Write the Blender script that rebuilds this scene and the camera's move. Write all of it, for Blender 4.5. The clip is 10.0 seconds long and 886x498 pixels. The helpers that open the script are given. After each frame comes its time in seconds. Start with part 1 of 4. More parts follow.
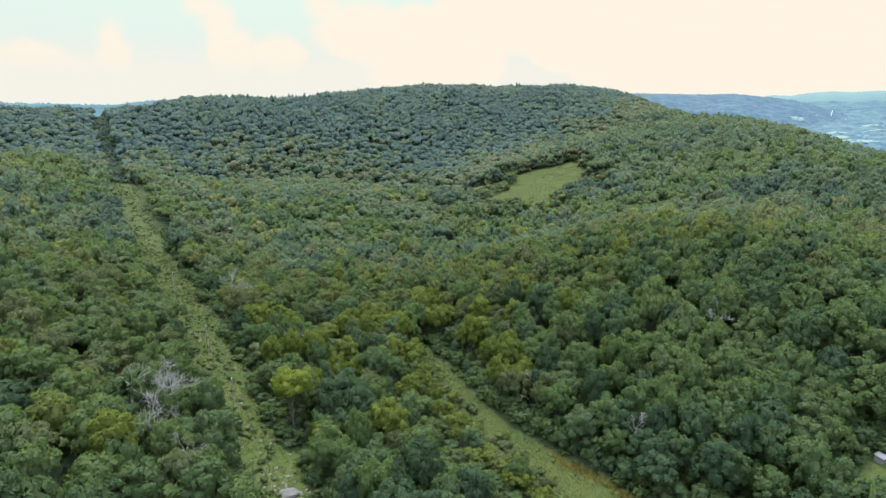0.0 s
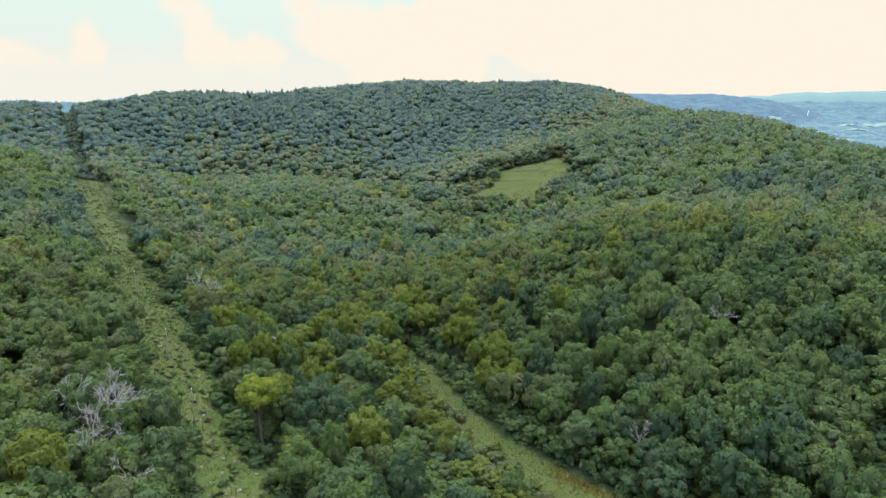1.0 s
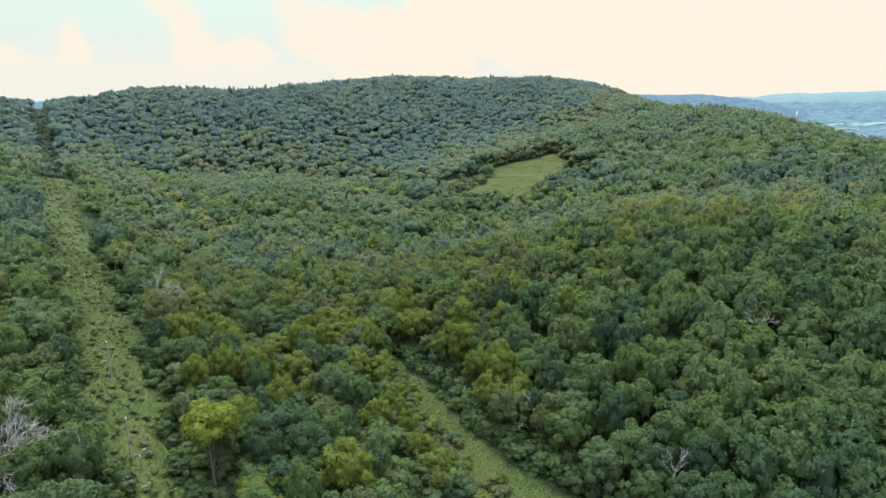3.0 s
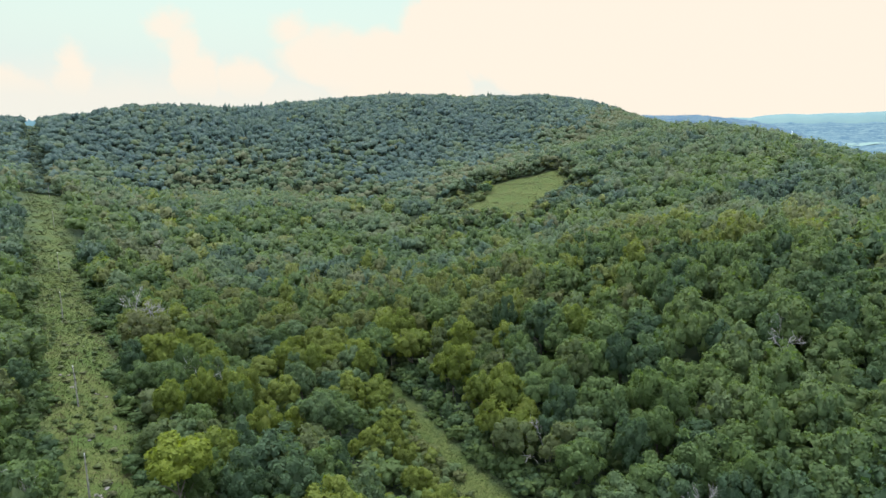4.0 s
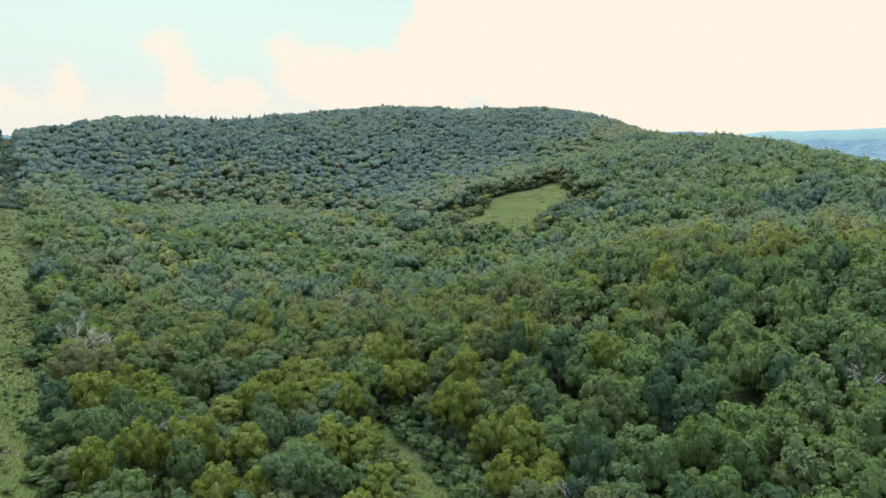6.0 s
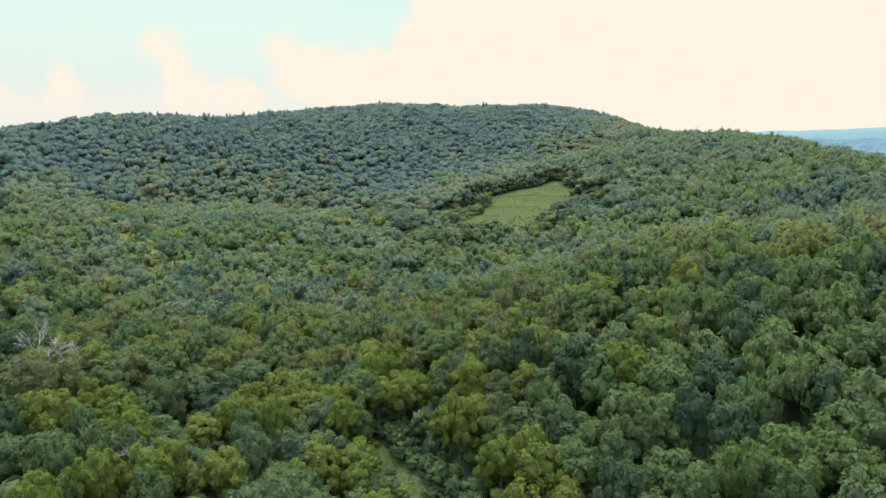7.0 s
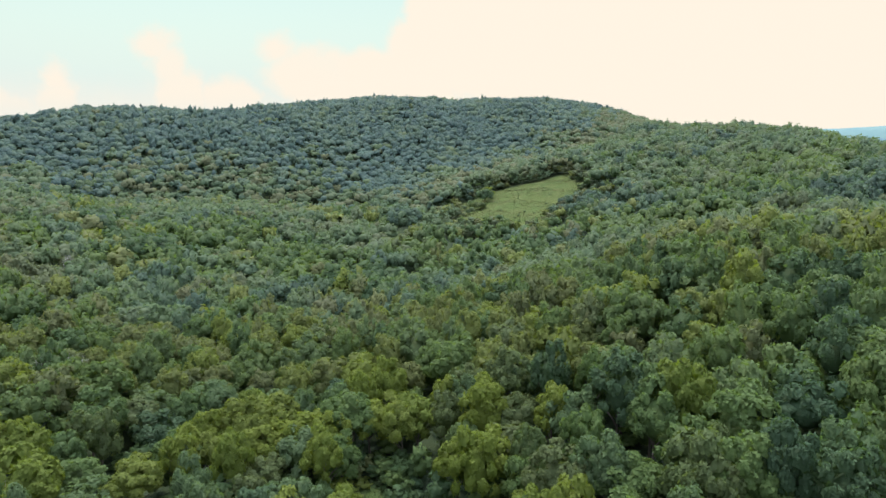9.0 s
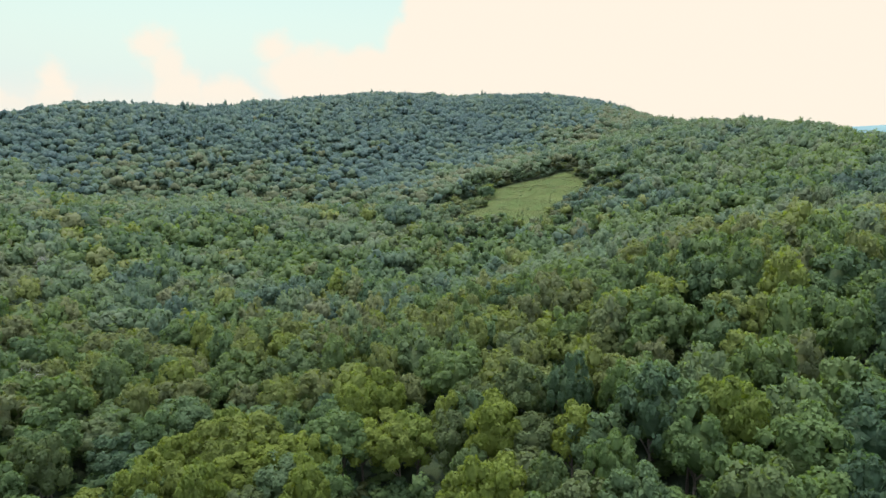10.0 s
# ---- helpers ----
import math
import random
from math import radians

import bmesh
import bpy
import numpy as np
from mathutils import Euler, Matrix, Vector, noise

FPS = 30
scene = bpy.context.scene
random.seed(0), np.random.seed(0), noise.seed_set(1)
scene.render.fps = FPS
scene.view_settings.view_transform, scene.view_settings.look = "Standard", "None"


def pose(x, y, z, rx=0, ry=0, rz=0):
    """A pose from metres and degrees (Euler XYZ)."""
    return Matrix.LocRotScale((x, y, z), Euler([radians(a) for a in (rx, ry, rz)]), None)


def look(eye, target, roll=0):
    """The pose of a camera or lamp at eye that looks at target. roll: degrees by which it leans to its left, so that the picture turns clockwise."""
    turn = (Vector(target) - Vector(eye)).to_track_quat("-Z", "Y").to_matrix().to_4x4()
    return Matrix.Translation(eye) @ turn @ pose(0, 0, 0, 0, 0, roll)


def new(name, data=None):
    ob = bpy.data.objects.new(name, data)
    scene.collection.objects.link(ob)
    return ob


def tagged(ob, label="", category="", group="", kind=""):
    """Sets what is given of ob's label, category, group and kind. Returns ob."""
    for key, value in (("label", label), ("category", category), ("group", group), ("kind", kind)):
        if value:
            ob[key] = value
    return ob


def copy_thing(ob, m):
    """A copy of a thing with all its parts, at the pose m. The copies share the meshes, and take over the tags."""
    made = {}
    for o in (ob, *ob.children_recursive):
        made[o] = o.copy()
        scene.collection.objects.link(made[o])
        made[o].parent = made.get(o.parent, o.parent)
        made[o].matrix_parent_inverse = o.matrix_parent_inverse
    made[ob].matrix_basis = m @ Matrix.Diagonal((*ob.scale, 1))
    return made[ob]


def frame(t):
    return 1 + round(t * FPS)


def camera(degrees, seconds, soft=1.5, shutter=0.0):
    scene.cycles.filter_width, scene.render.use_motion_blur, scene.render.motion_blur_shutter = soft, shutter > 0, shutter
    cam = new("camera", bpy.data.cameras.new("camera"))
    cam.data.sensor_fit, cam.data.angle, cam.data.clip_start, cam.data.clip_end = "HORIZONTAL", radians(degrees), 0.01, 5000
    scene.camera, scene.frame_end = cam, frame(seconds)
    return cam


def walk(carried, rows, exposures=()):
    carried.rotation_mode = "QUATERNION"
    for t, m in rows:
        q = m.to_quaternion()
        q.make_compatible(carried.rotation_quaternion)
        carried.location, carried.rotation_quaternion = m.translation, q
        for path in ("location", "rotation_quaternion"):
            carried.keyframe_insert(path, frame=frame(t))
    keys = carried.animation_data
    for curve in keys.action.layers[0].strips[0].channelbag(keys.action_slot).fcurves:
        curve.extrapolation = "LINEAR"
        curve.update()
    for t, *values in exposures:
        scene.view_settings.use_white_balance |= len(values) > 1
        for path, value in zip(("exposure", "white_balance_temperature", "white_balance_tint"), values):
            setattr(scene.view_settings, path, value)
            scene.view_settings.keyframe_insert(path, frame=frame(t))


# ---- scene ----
cam = camera(73.1, 10.0, soft=1.45)
METRES, EYE, TILT, LEAN, TURN = 125.0, 80.0, -13.5, 0.0, 0.0
ROWS = [
    (0.0, 0.0, 0.0, 0.0, 0.0, 0.0, -0.0),
    (0.5, -0.0041, 0.0529, -0.0053, -0.95, 0.02, 0.16),
    (1.0, -0.0046, 0.1079, -0.013, -1.74, 0.04, 0.32),
    (1.5, -0.005, 0.1612, -0.0193, -2.23, 0.02, 0.41),
    (2.0, -0.0048, 0.21, -0.0215, -2.47, -0.03, 0.49),
    (3.5, -0.0057, 0.3308, -0.0264, -2.84, 0.9, 0.67),
    (4.0, -0.006, 0.3746, -0.0312, -3.01, 2.16, 0.67),
    (4.5, -0.0056, 0.4221, -0.0331, -3.16, 3.21, 0.71),
    (5.0, -0.0054, 0.4726, -0.0318, -3.3, 3.71, 0.75),
    (5.5, -0.0057, 0.5236, -0.0279, -3.45, 3.81, 0.79),
    (7.0, -0.0073, 0.6799, -0.0159, -3.82, 3.79, 0.91),
    (7.5, -0.008, 0.7331, -0.0138, -3.94, 3.79, 0.94),
    (8.0, -0.0086, 0.7853, -0.0131, -4.05, 3.81, 0.96),
    (8.5, -0.0089, 0.8354, -0.0133, -4.15, 3.82, 0.98),
    (9.0, -0.009, 0.8883, -0.0124, -4.24, 3.8, 1.01),
    (9.5, -0.0084, 0.943, -0.0103, -4.32, 3.79, 1.01),
    (10.0, -0.0071, 0.9972, -0.0062, -4.38, 3.76, 1.07),
]
walk(cam, [(t, pose(0, 0, EYE, TILT, LEAN, TURN) @ pose(METRES * x, METRES * y, METRES * z, 90 + pitch, roll, yaw)) for t, x, y, z, yaw, pitch, roll in ROWS])

# ---- world, sun, exposure ----
SUN_AZ, SUN_EL = -14.0, 68.0          # degrees right of straight ahead, degrees up
scene.view_settings.exposure = 0.75
world = bpy.data.worlds.new("sky")
scene.world = world
world.use_nodes = True


def link(nt, a, b):
    nt.links.new(a, b)


def nd(nt, kind, **values):
    n = nt.nodes.new(kind)
    for k, v in values.items():
        if k.startswith("in_"):
            n.inputs[int(k[3:])].default_value = v
        else:
            setattr(n, k, v)
    return n


def maths(nt, op, a, b=None):
    n = nt.nodes.new("ShaderNodeMath")
    n.operation = op
    for i, v in enumerate((a, b)):
        if v is None:
            continue
        if isinstance(v, (int, float)):
            n.inputs[i].default_value = v
        else:
            nt.links.new(v, n.inputs[i])
    return n.outputs[0]


def ramp(nt, fac, stops, mode="LINEAR"):
    n = nt.nodes.new("ShaderNodeValToRGB")
    n.color_ramp.interpolation = mode
    els = n.color_ramp.elements
    while len(els) < len(stops):
        els.new(0.5)
    for e, (p, c) in zip(els, stops):
        e.position = p
        e.color = (*c, 1.0) if len(c) == 3 else c
    nt.links.new(fac, n.inputs[0])
    return n.outputs[0]


def mix(nt, fac, a, b, how="MIX"):
    n = nt.nodes.new("ShaderNodeMix")
    n.data_type, n.blend_type = "RGBA", how
    for i, v in ((0, fac), (6, a), (7, b)):
        if isinstance(v, (int, float)):
            n.inputs[i].default_value = v
        elif isinstance(v, tuple):
            n.inputs[i].default_value = (*v, 1.0)
        else:
            nt.links.new(v, n.inputs[i])
    return n.outputs[2]


def make_sky():
    nt = world.node_tree
    nt.nodes.clear()
    out = nd(nt, "ShaderNodeOutputWorld")
    sky = nd(nt, "ShaderNodeTexSky", sky_type="NISHITA", sun_disc=False)
    sky.sun_elevation, sky.sun_rotation = radians(SUN_EL), radians(SUN_AZ)
    sky.dust_density, sky.air_density = 2.0, 1.2
    blue = nd(nt, "ShaderNodeBackground", in_1=0.135)
    link(nt, mix(nt, 1.0, sky.outputs[0], (0.80, 0.82, 0.60), "MULTIPLY"), blue.inputs[0])
    # cumulus and thin veil: the cloud tops are a height over the horizon that goes with the compass bearing
    tc = nd(nt, "ShaderNodeTexCoord")
    sep = nd(nt, "ShaderNodeSeparateXYZ")
    link(nt, tc.outputs["Generated"], sep.inputs[0])
    az = maths(nt, "MULTIPLY", maths(nt, "ARCTAN2", sep.outputs[0], sep.outputs[1]), 180 / math.pi)
    el = maths(nt, "MULTIPLY", maths(nt, "ARCSINE", sep.outputs[2]), 180 / math.pi)
    puff = nd(nt, "ShaderNodeTexNoise", in_2=30.0, in_3=5.0, in_4=0.6)
    link(nt, tc.outputs["Generated"], puff.inputs[0])
    wob = nd(nt, "ShaderNodeSeparateColor")
    link(nt, puff.outputs[1], wob.inputs[0])
    az2 = maths(nt, "ADD", az, maths(nt, "MULTIPLY", maths(nt, "SUBTRACT", wob.outputs[0], 0.5), 2.6))
    el2 = maths(nt, "ADD", el, maths(nt, "MULTIPLY", maths(nt, "SUBTRACT", wob.outputs[1], 0.5), 2.0))
    # each cumulus head: bearing, height, half width and half height in degrees
    heads = ((-27.9, 5.2, 1.1, 1.5), (-27.8, 3.4, 1.7, 2.2), (-33.5, 3.2, 3.6, 1.9), (-31.0, 2.0, 3.5, 2.2), (-20.4, 8.4, 1.9, 1.5), (-19.4, 6.6, 1.6, 2.4), (-18.6, 4.2, 2.6, 2.6), (-14.6, 4.0, 2.8, 2.2),
             (-10.4, 8.6, 2.0, 1.3), (-7.0, 6.2, 5.0, 2.9), (-1.0, 4.0, 7.5, 5.0), (2.6, 8.2, 4.2, 3.6), (7.5, 11.0, 7.0, 7.0), (14.0, 14.0, 12.5, 12.0), (34.0, 14.0, 26.0, 24.0))
    body_ = None
    for a0, e0, ra, re in heads:
        da = maths(nt, "POWER", maths(nt, "ABSOLUTE", maths(nt, "DIVIDE", maths(nt, "SUBTRACT", az2, a0), ra)), 2.0)
        de = maths(nt, "POWER", maths(nt, "ABSOLUTE", maths(nt, "DIVIDE", maths(nt, "SUBTRACT", el2, e0), re)), 2.0)
        one = maths(nt, "MULTIPLY", maths(nt, "SUBTRACT", 1.0, maths(nt, "SQRT", maths(nt, "ADD", da, de))), min(ra, re))
        body_ = one if body_ is None else maths(nt, "MAXIMUM", body_, one)
    # overhead and to the back the cloud is closed
    lid = maths(nt, "MULTIPLY", maths(nt, "SUBTRACT", el, 24.0), 0.5)
    near = nd(nt, "ShaderNodeMapRange", interpolation_type="SMOOTHSTEP", in_1=-0.5, in_2=0.9)
    link(nt, maths(nt, "MAXIMUM", body_, lid), near.inputs[0])
    veil = nd(nt, "ShaderNodeMapRange", interpolation_type="SMOOTHSTEP", in_1=19.0, in_2=1.0, in_3=0.0, in_4=1.0)
    link(nt, el, veil.inputs[0])
    soft_n = nd(nt, "ShaderNodeTexNoise", in_2=7.0, in_3=4.0)
    link(nt, tc.outputs["Generated"], soft_n.inputs[0])
    # the heads thin out towards their feet on one side, and the cloud is closed on the other
    below = nd(nt, "ShaderNodeMapRange", interpolation_type="SMOOTHSTEP", in_1=0.5, in_2=5.0, in_3=0.40, in_4=1.0)
    link(nt, el, below.inputs[0])
    closed = nd(nt, "ShaderNodeMapRange", interpolation_type="SMOOTHSTEP", in_1=-13.0, in_2=-4.0)
    link(nt, az, closed.inputs[0])
    thick = maths(nt, "MAXIMUM", maths(nt, "MULTIPLY", below.outputs[0], maths(nt, "ADD", maths(nt, "MULTIPLY", soft_n.outputs[0], 0.4), 0.74)), closed.outputs[0])
    body = maths(nt, "MULTIPLY", near.outputs[0], thick)
    haze = nd(nt, "ShaderNodeBackground", in_0=(0.455, 0.52, 0.515, 1), in_1=1.0)
    clear = nd(nt, "ShaderNodeMixShader")
    link(nt, veil.outputs[0], clear.inputs[0])
    link(nt, blue.outputs[0], clear.inputs[1])
    link(nt, haze.outputs[0], clear.inputs[2])
    low_veil = nd(nt, "ShaderNodeMapRange", interpolation_type="SMOOTHSTEP", in_1=6.5, in_2=2.5, in_3=0.0, in_4=0.62)
    link(nt, el2, low_veil.inputs[0])
    cover = maths(nt, "MINIMUM", maths(nt, "MAXIMUM", body, low_veil.outputs[0]), 1.0)
    cloud = nd(nt, "ShaderNodeBackground", in_0=(1.0, 0.90, 0.765, 1))
    # overcast brightens overhead, from just above the view, added to fill the shade
    over = nd(nt, "ShaderNodeMapRange", interpolation_type="SMOOTHSTEP", in_1=15.0, in_2=52.0, in_3=0.60, in_4=CLOUD)
    link(nt, el, over.inputs[0])
    link(nt, over.outputs[0], cloud.inputs[1])
    # the unseen cloud overhead is tinted bluish to cool the shade
    pale = nd(nt, "ShaderNodeMapRange", interpolation_type="SMOOTHSTEP", in_1=15.0, in_2=38.0)
    link(nt, el, pale.inputs[0])
    link(nt, mix(nt, pale.outputs[0], (1.0, 0.90, 0.765), (0.85, 0.95, 1.13)), cloud.inputs[0])
    both = nd(nt, "ShaderNodeMixShader")
    link(nt, cover, both.inputs[0])
    link(nt, clear.outputs[0], both.inputs[1])
    link(nt, cloud.outputs[0], both.inputs[2])
    link(nt, both.outputs[0], out.inputs[0])


CLOUD = 2.7
make_sky()
sun_data = bpy.data.lights.new("sun", "SUN")
sun_data.energy, sun_data.angle, sun_data.color = 2.6, radians(10), (1.0, 0.91, 0.70)
sun = new("sun", sun_data)
sun.matrix_world = look((0, 0, 300), (-100 * math.sin(radians(SUN_AZ)) * math.cos(radians(SUN_EL)), -100 * math.cos(radians(SUN_AZ)) * math.cos(radians(SUN_EL)), 300 - 100 * math.sin(radians(SUN_EL))))

# ---- the lie of the land ----
# heights of the hills in metres, every 88 m: rows go ahead from y = -20, columns to the right from x = -440
LOWER_SLOPES = [
    (29, 30, 32, 31, 23, 7, -16, -28, -36, -40, -40),
    (37, 31, 29, 34, 45, 1, -26, -12, -23, -37, -44),
    (40, 32, 26, 22, 29, -28, 18, 18, -7, -29, -44),
    (28, 36, 32, 23, 2, -9, 38, 13, 11, -11, -38),
    (36, 46, 33, 14, -12, -21, -2, 33, 43, 11, -32),
    (70, 47, 39, 13, 6, 10, 17, 31, 44, 22, -27),
]
UPPER_SLOPES = [
    (-2, 17, 17, -4, 3, -3, 39, 50, 65, 30, -18),
    (76, 35, 33, 26, 29, 23, 21, 39, 65, 37, -10),
    (66, 76, 99, 67, 76, 74, 66, 81, 64, 27, -10),
    (59, 37, 68, 83, 100, 111, 104, 112, 76, 17, -11),
    (28, 27, 33, 46, 50, 48, 55, 45, 26, 5, -2),
]
LAT = np.array(LOWER_SLOPES + UPPER_SLOPES, float)


def spline(v):
    i = np.floor(v).astype(int)
    t = v - i
    return i, np.stack([(1 - t) ** 3, 3 * t ** 3 - 6 * t ** 2 + 4, -3 * t ** 3 + 3 * t ** 2 + 3 * t + 1, t ** 3], -1) / 6


def smooth(a, b, v):
    t = np.clip((v - a) / (b - a), 0, 1)
    return t * t * (3 - 2 * t)


VALLEY = -75.0
# the narrow hollow between the wooded knolls and the foot of the long ridge
HOLLOW = [(-345, 474), (-268, 482), (-222, 515), (-125, 545), (-64, 524), (-18, 488), (12, 486)]


def poly_dist(x, y, pts):
    """Distance to a line of points in the plan."""
    best = np.full(np.shape(x), 1e9)
    for (ax, ay), (bx, by) in zip(pts, pts[1:]):
        dx, dy = bx - ax, by - ay
        t = np.clip(((x - ax) * dx + (y - ay) * dy) / (dx * dx + dy * dy), 0, 1)
        best = np.minimum(best, np.hypot(x - ax - t * dx, y - ay - t * dy))
    return best


def ground_z(x, y):
    """Height of the ground: the hills, falling off to the valley floor outside them."""
    x, y = np.atleast_1d(np.asarray(x, float)), np.atleast_1d(np.asarray(y, float))
    i, wx = spline(np.clip((x + 440) / 88, 0, 9.999))
    j, wy = spline(np.clip((y + 20) / 88, 0, 9.999))
    z = np.zeros(x.shape)
    for a in range(4):
        for b in range(4):
            z = z + LAT[np.clip(j + b - 1, 0, 10), np.clip(i + a - 1, 0, 10)] * wx[..., a] * wy[..., b]
    z = z + 0.5 * np.sin(x * 0.11 + 1.3) * np.sin(y * 0.09) + 0.35 * np.sin(x * 0.23 + y * 0.19)
    z = z - 8.0 * np.exp(-(poly_dist(x, y, HOLLOW) / 21.0) ** 2)
    out = np.maximum(np.maximum(np.abs(x) - 440, y - 860), -20 - y)
    k = smooth(0, 420, out)
    low = VALLEY + 6 * np.sin(x * 0.004 + 1) * np.sin(y * 0.005) + 3 * np.sin(x * 0.011) * np.cos(y * 0.009)
    return z * (1 - k) + low * k


# ---- where the cuttings, the meadow and the lawn lie ----
LINE_A, LINE_B = (-26.0, 94.0), (-392.0, 697.0)         # axis of the power-line cutting


def line_dist(x, y):
    """Signed distance to the right of the power-line axis, and the way along it."""
    dx, dy = LINE_B[0] - LINE_A[0], LINE_B[1] - LINE_A[1]
    n = math.hypot(dx, dy)
    dx, dy = dx / n, dy / n
    px, py = x - LINE_A[0], y - LINE_A[1]
    return px * dy - py * dx, px * dx + py * dy


LANE = [(58, 95, 8.0), (38, 112.5, 7.6), (24.5, 129.5, 6.2), (16.0, 146, 4.8), (8.5, 160, 4.0), (2, 179, 3.4), (-3.5, 192, 2.6), (-6, 203, 1.4)]


def lane_dist(x, y):
    """How far outside the grassy lane a point lies (below 0: on it), and on which side."""
    best = np.full(np.shape(x), 1e9)
    side = np.zeros(np.shape(x))
    for (ax, ay, aw), (bx, by, bw) in zip(LANE, LANE[1:]):
        dx, dy = bx - ax, by - ay
        t = np.clip(((x - ax) * dx + (y - ay) * dy) / (dx * dx + dy * dy), 0, 1)
        d = np.hypot(x - ax - t * dx, y - ay - t * dy) - (aw + t * (bw - aw))
        s = np.sign((x - ax) * dy - (y - ay) * dx)
        side = np.where(d < best, s, side)
        best = np.minimum(best, d)
    return best, side


MEADOW = (72.0, 458.0, 49.0, 31.0, 62.0)                  # centre, half length, half width, turn in degrees


def meadow_dist(x, y):
    cx, cy, a, b, turn = MEADOW
    c, s = math.cos(radians(turn)), math.sin(radians(turn))
    u, v = (x - cx) * c + (y - cy) * s, -(x - cx) * s + (y - cy) * c
    w = 0.14 * np.sin(x * 0.16) + 0.12 * np.sin(y * 0.21 + 1)
    main = (np.hypot(u / a, v / b) - 1 + w) * b
    # a broad tongue of grass runs out along the knoll
    return np.minimum(main, poly_dist(x, y, [(74, 480), (48, 485), (26, 488)]) - 14.0 + 0.12 * (74 - x))


def lawn_dist(x, y):
    return (np.hypot((x - 106) / 20, (y - 108) / 17) - 1) * 17


# ---- materials ----
def material(name):
    m = bpy.data.materials.new(name)
    m.use_nodes = True
    nt = m.node_tree
    return m, nt, nt.nodes["Principled BSDF"]


def foliage(name, stops, single, sheen=0.16, through_light=0.5, even_out=0.0, glow=(1.25, 1.3, 0.6)):
    """Leaves: hue by tree, finer change by spray and along the branch, light shining through."""
    m, nt, bsdf = material(name)
    if single:
        pick = nd(nt, "ShaderNodeObjectInfo").outputs["Random"]
    else:
        pick = nd(nt, "ShaderNodeAttribute", attribute_name="tint").outputs["Fac"]
    geo = nd(nt, "ShaderNodeNewGeometry")
    base = ramp(nt, pick, stops)
    n = nd(nt, "ShaderNodeTexNoise", in_2=1.8, in_3=4.0, in_4=0.7)
    link(nt, geo.outputs["Position"], n.inputs[0])
    isl = geo.outputs["Random Per Island"]
    v = maths(nt, "ADD", maths(nt, "MULTIPLY", isl, 0.30), maths(nt, "MULTIPLY", n.outputs[0], 1.0))
    col = mix(nt, 1.0, base, ramp(nt, maths(nt, "MULTIPLY", v, 0.7), [(0.15, (0.70 + even_out, 0.73 + even_out, 0.74 + even_out)), (0.80, (1.30 - even_out, 1.27 - even_out, 1.20 - even_out))]), "MULTIPLY")
    link(nt, col, bsdf.inputs["Base Color"])
    bsdf.inputs["Roughness"].default_value = 0.6
    bsdf.inputs["Specular IOR Level"].default_value = sheen
    rel = nd(nt, "ShaderNodeTexNoise", in_2=1.1, in_3=3.0, in_4=0.6)
    link(nt, geo.outputs["Position"], rel.inputs[0])
    bump = nd(nt, "ShaderNodeBump", in_0=0.6, in_1=0.6)
    link(nt, rel.outputs[0], bump.inputs["Height"])
    link(nt, bump.outputs[0], bsdf.inputs["Normal"])
    tr = nd(nt, "ShaderNodeBsdfTranslucent")
    link(nt, mix(nt, 1.0, col, glow, "MULTIPLY"), tr.inputs[0])
    both = nd(nt, "ShaderNodeMixShader", in_0=through_light)
    link(nt, bsdf.outputs[0], both.inputs[1])
    link(nt, tr.outputs[0], both.inputs[2])
    link(nt, both.outputs[0], nt.nodes["Material Output"].inputs[0])
    return m


def even(*cols):
    return [(i / (len(cols) - 1), c) for i, c in enumerate(cols)]


GREENS = {
    "dark": even((0.042, 0.076, 0.043), (0.051, 0.088, 0.045), (0.046, 0.083, 0.047)),
    "mid": even((0.065, 0.106, 0.039), (0.078, 0.123, 0.042), (0.070, 0.113, 0.048)),
    "yellow": even((0.094, 0.129, 0.027), (0.112, 0.145, 0.026), (0.101, 0.129, 0.030)),
    "olive": even((0.067, 0.094, 0.038), (0.077, 0.100, 0.043), (0.068, 0.103, 0.040)),
    "grey": even((0.067, 0.108, 0.051), (0.077, 0.118, 0.059), (0.070, 0.113, 0.048)),
}
LIME = foliage("leaves_lime", even((0.120, 0.158, 0.022), (0.134, 0.171, 0.025)), True)
FOL = {k: foliage("leaves_" + k, s, True) for k, s in GREENS.items()}
# woods: darker to the left of the scale, then mid greens, olive, yellow
WOOD = foliage("leaves_wood", [(0.0, (0.038, 0.072, 0.039)), (0.25, (0.056, 0.095, 0.042)), (0.5, (0.076, 0.116, 0.039)), (0.68, (0.077, 0.114, 0.054)), (0.82, (0.090, 0.105, 0.047)), (1.0, (0.106, 0.137, 0.030))], False, even_out=0.05)
# distant haze put into the leaf colours: greyed greens, contrast lowered
SPUR_HAZE = foliage("leaves_spur_haze", [(0.0, (0.046, 0.080, 0.066)), (0.25, (0.064, 0.104, 0.072)), (0.5, (0.086, 0.128, 0.066)), (0.68, (0.092, 0.126, 0.076)), (0.82, (0.110, 0.122, 0.068)), (1.0, (0.132, 0.158, 0.048))], False, even_out=0.10, glow=(1.15, 1.2, 0.8))
WEEDS = foliage("weeds", [(0.0, (0.022, 0.042, 0.012)), (0.35, (0.039, 0.061, 0.018)), (0.6, (0.052, 0.071, 0.023)), (0.75, (0.063, 0.071, 0.033)), (0.88, (0.054, 0.045, 0.028)), (0.95, (0.083, 0.067, 0.016)), (1.0, (0.096, 0.075, 0.016))], False, through_light=0.2)
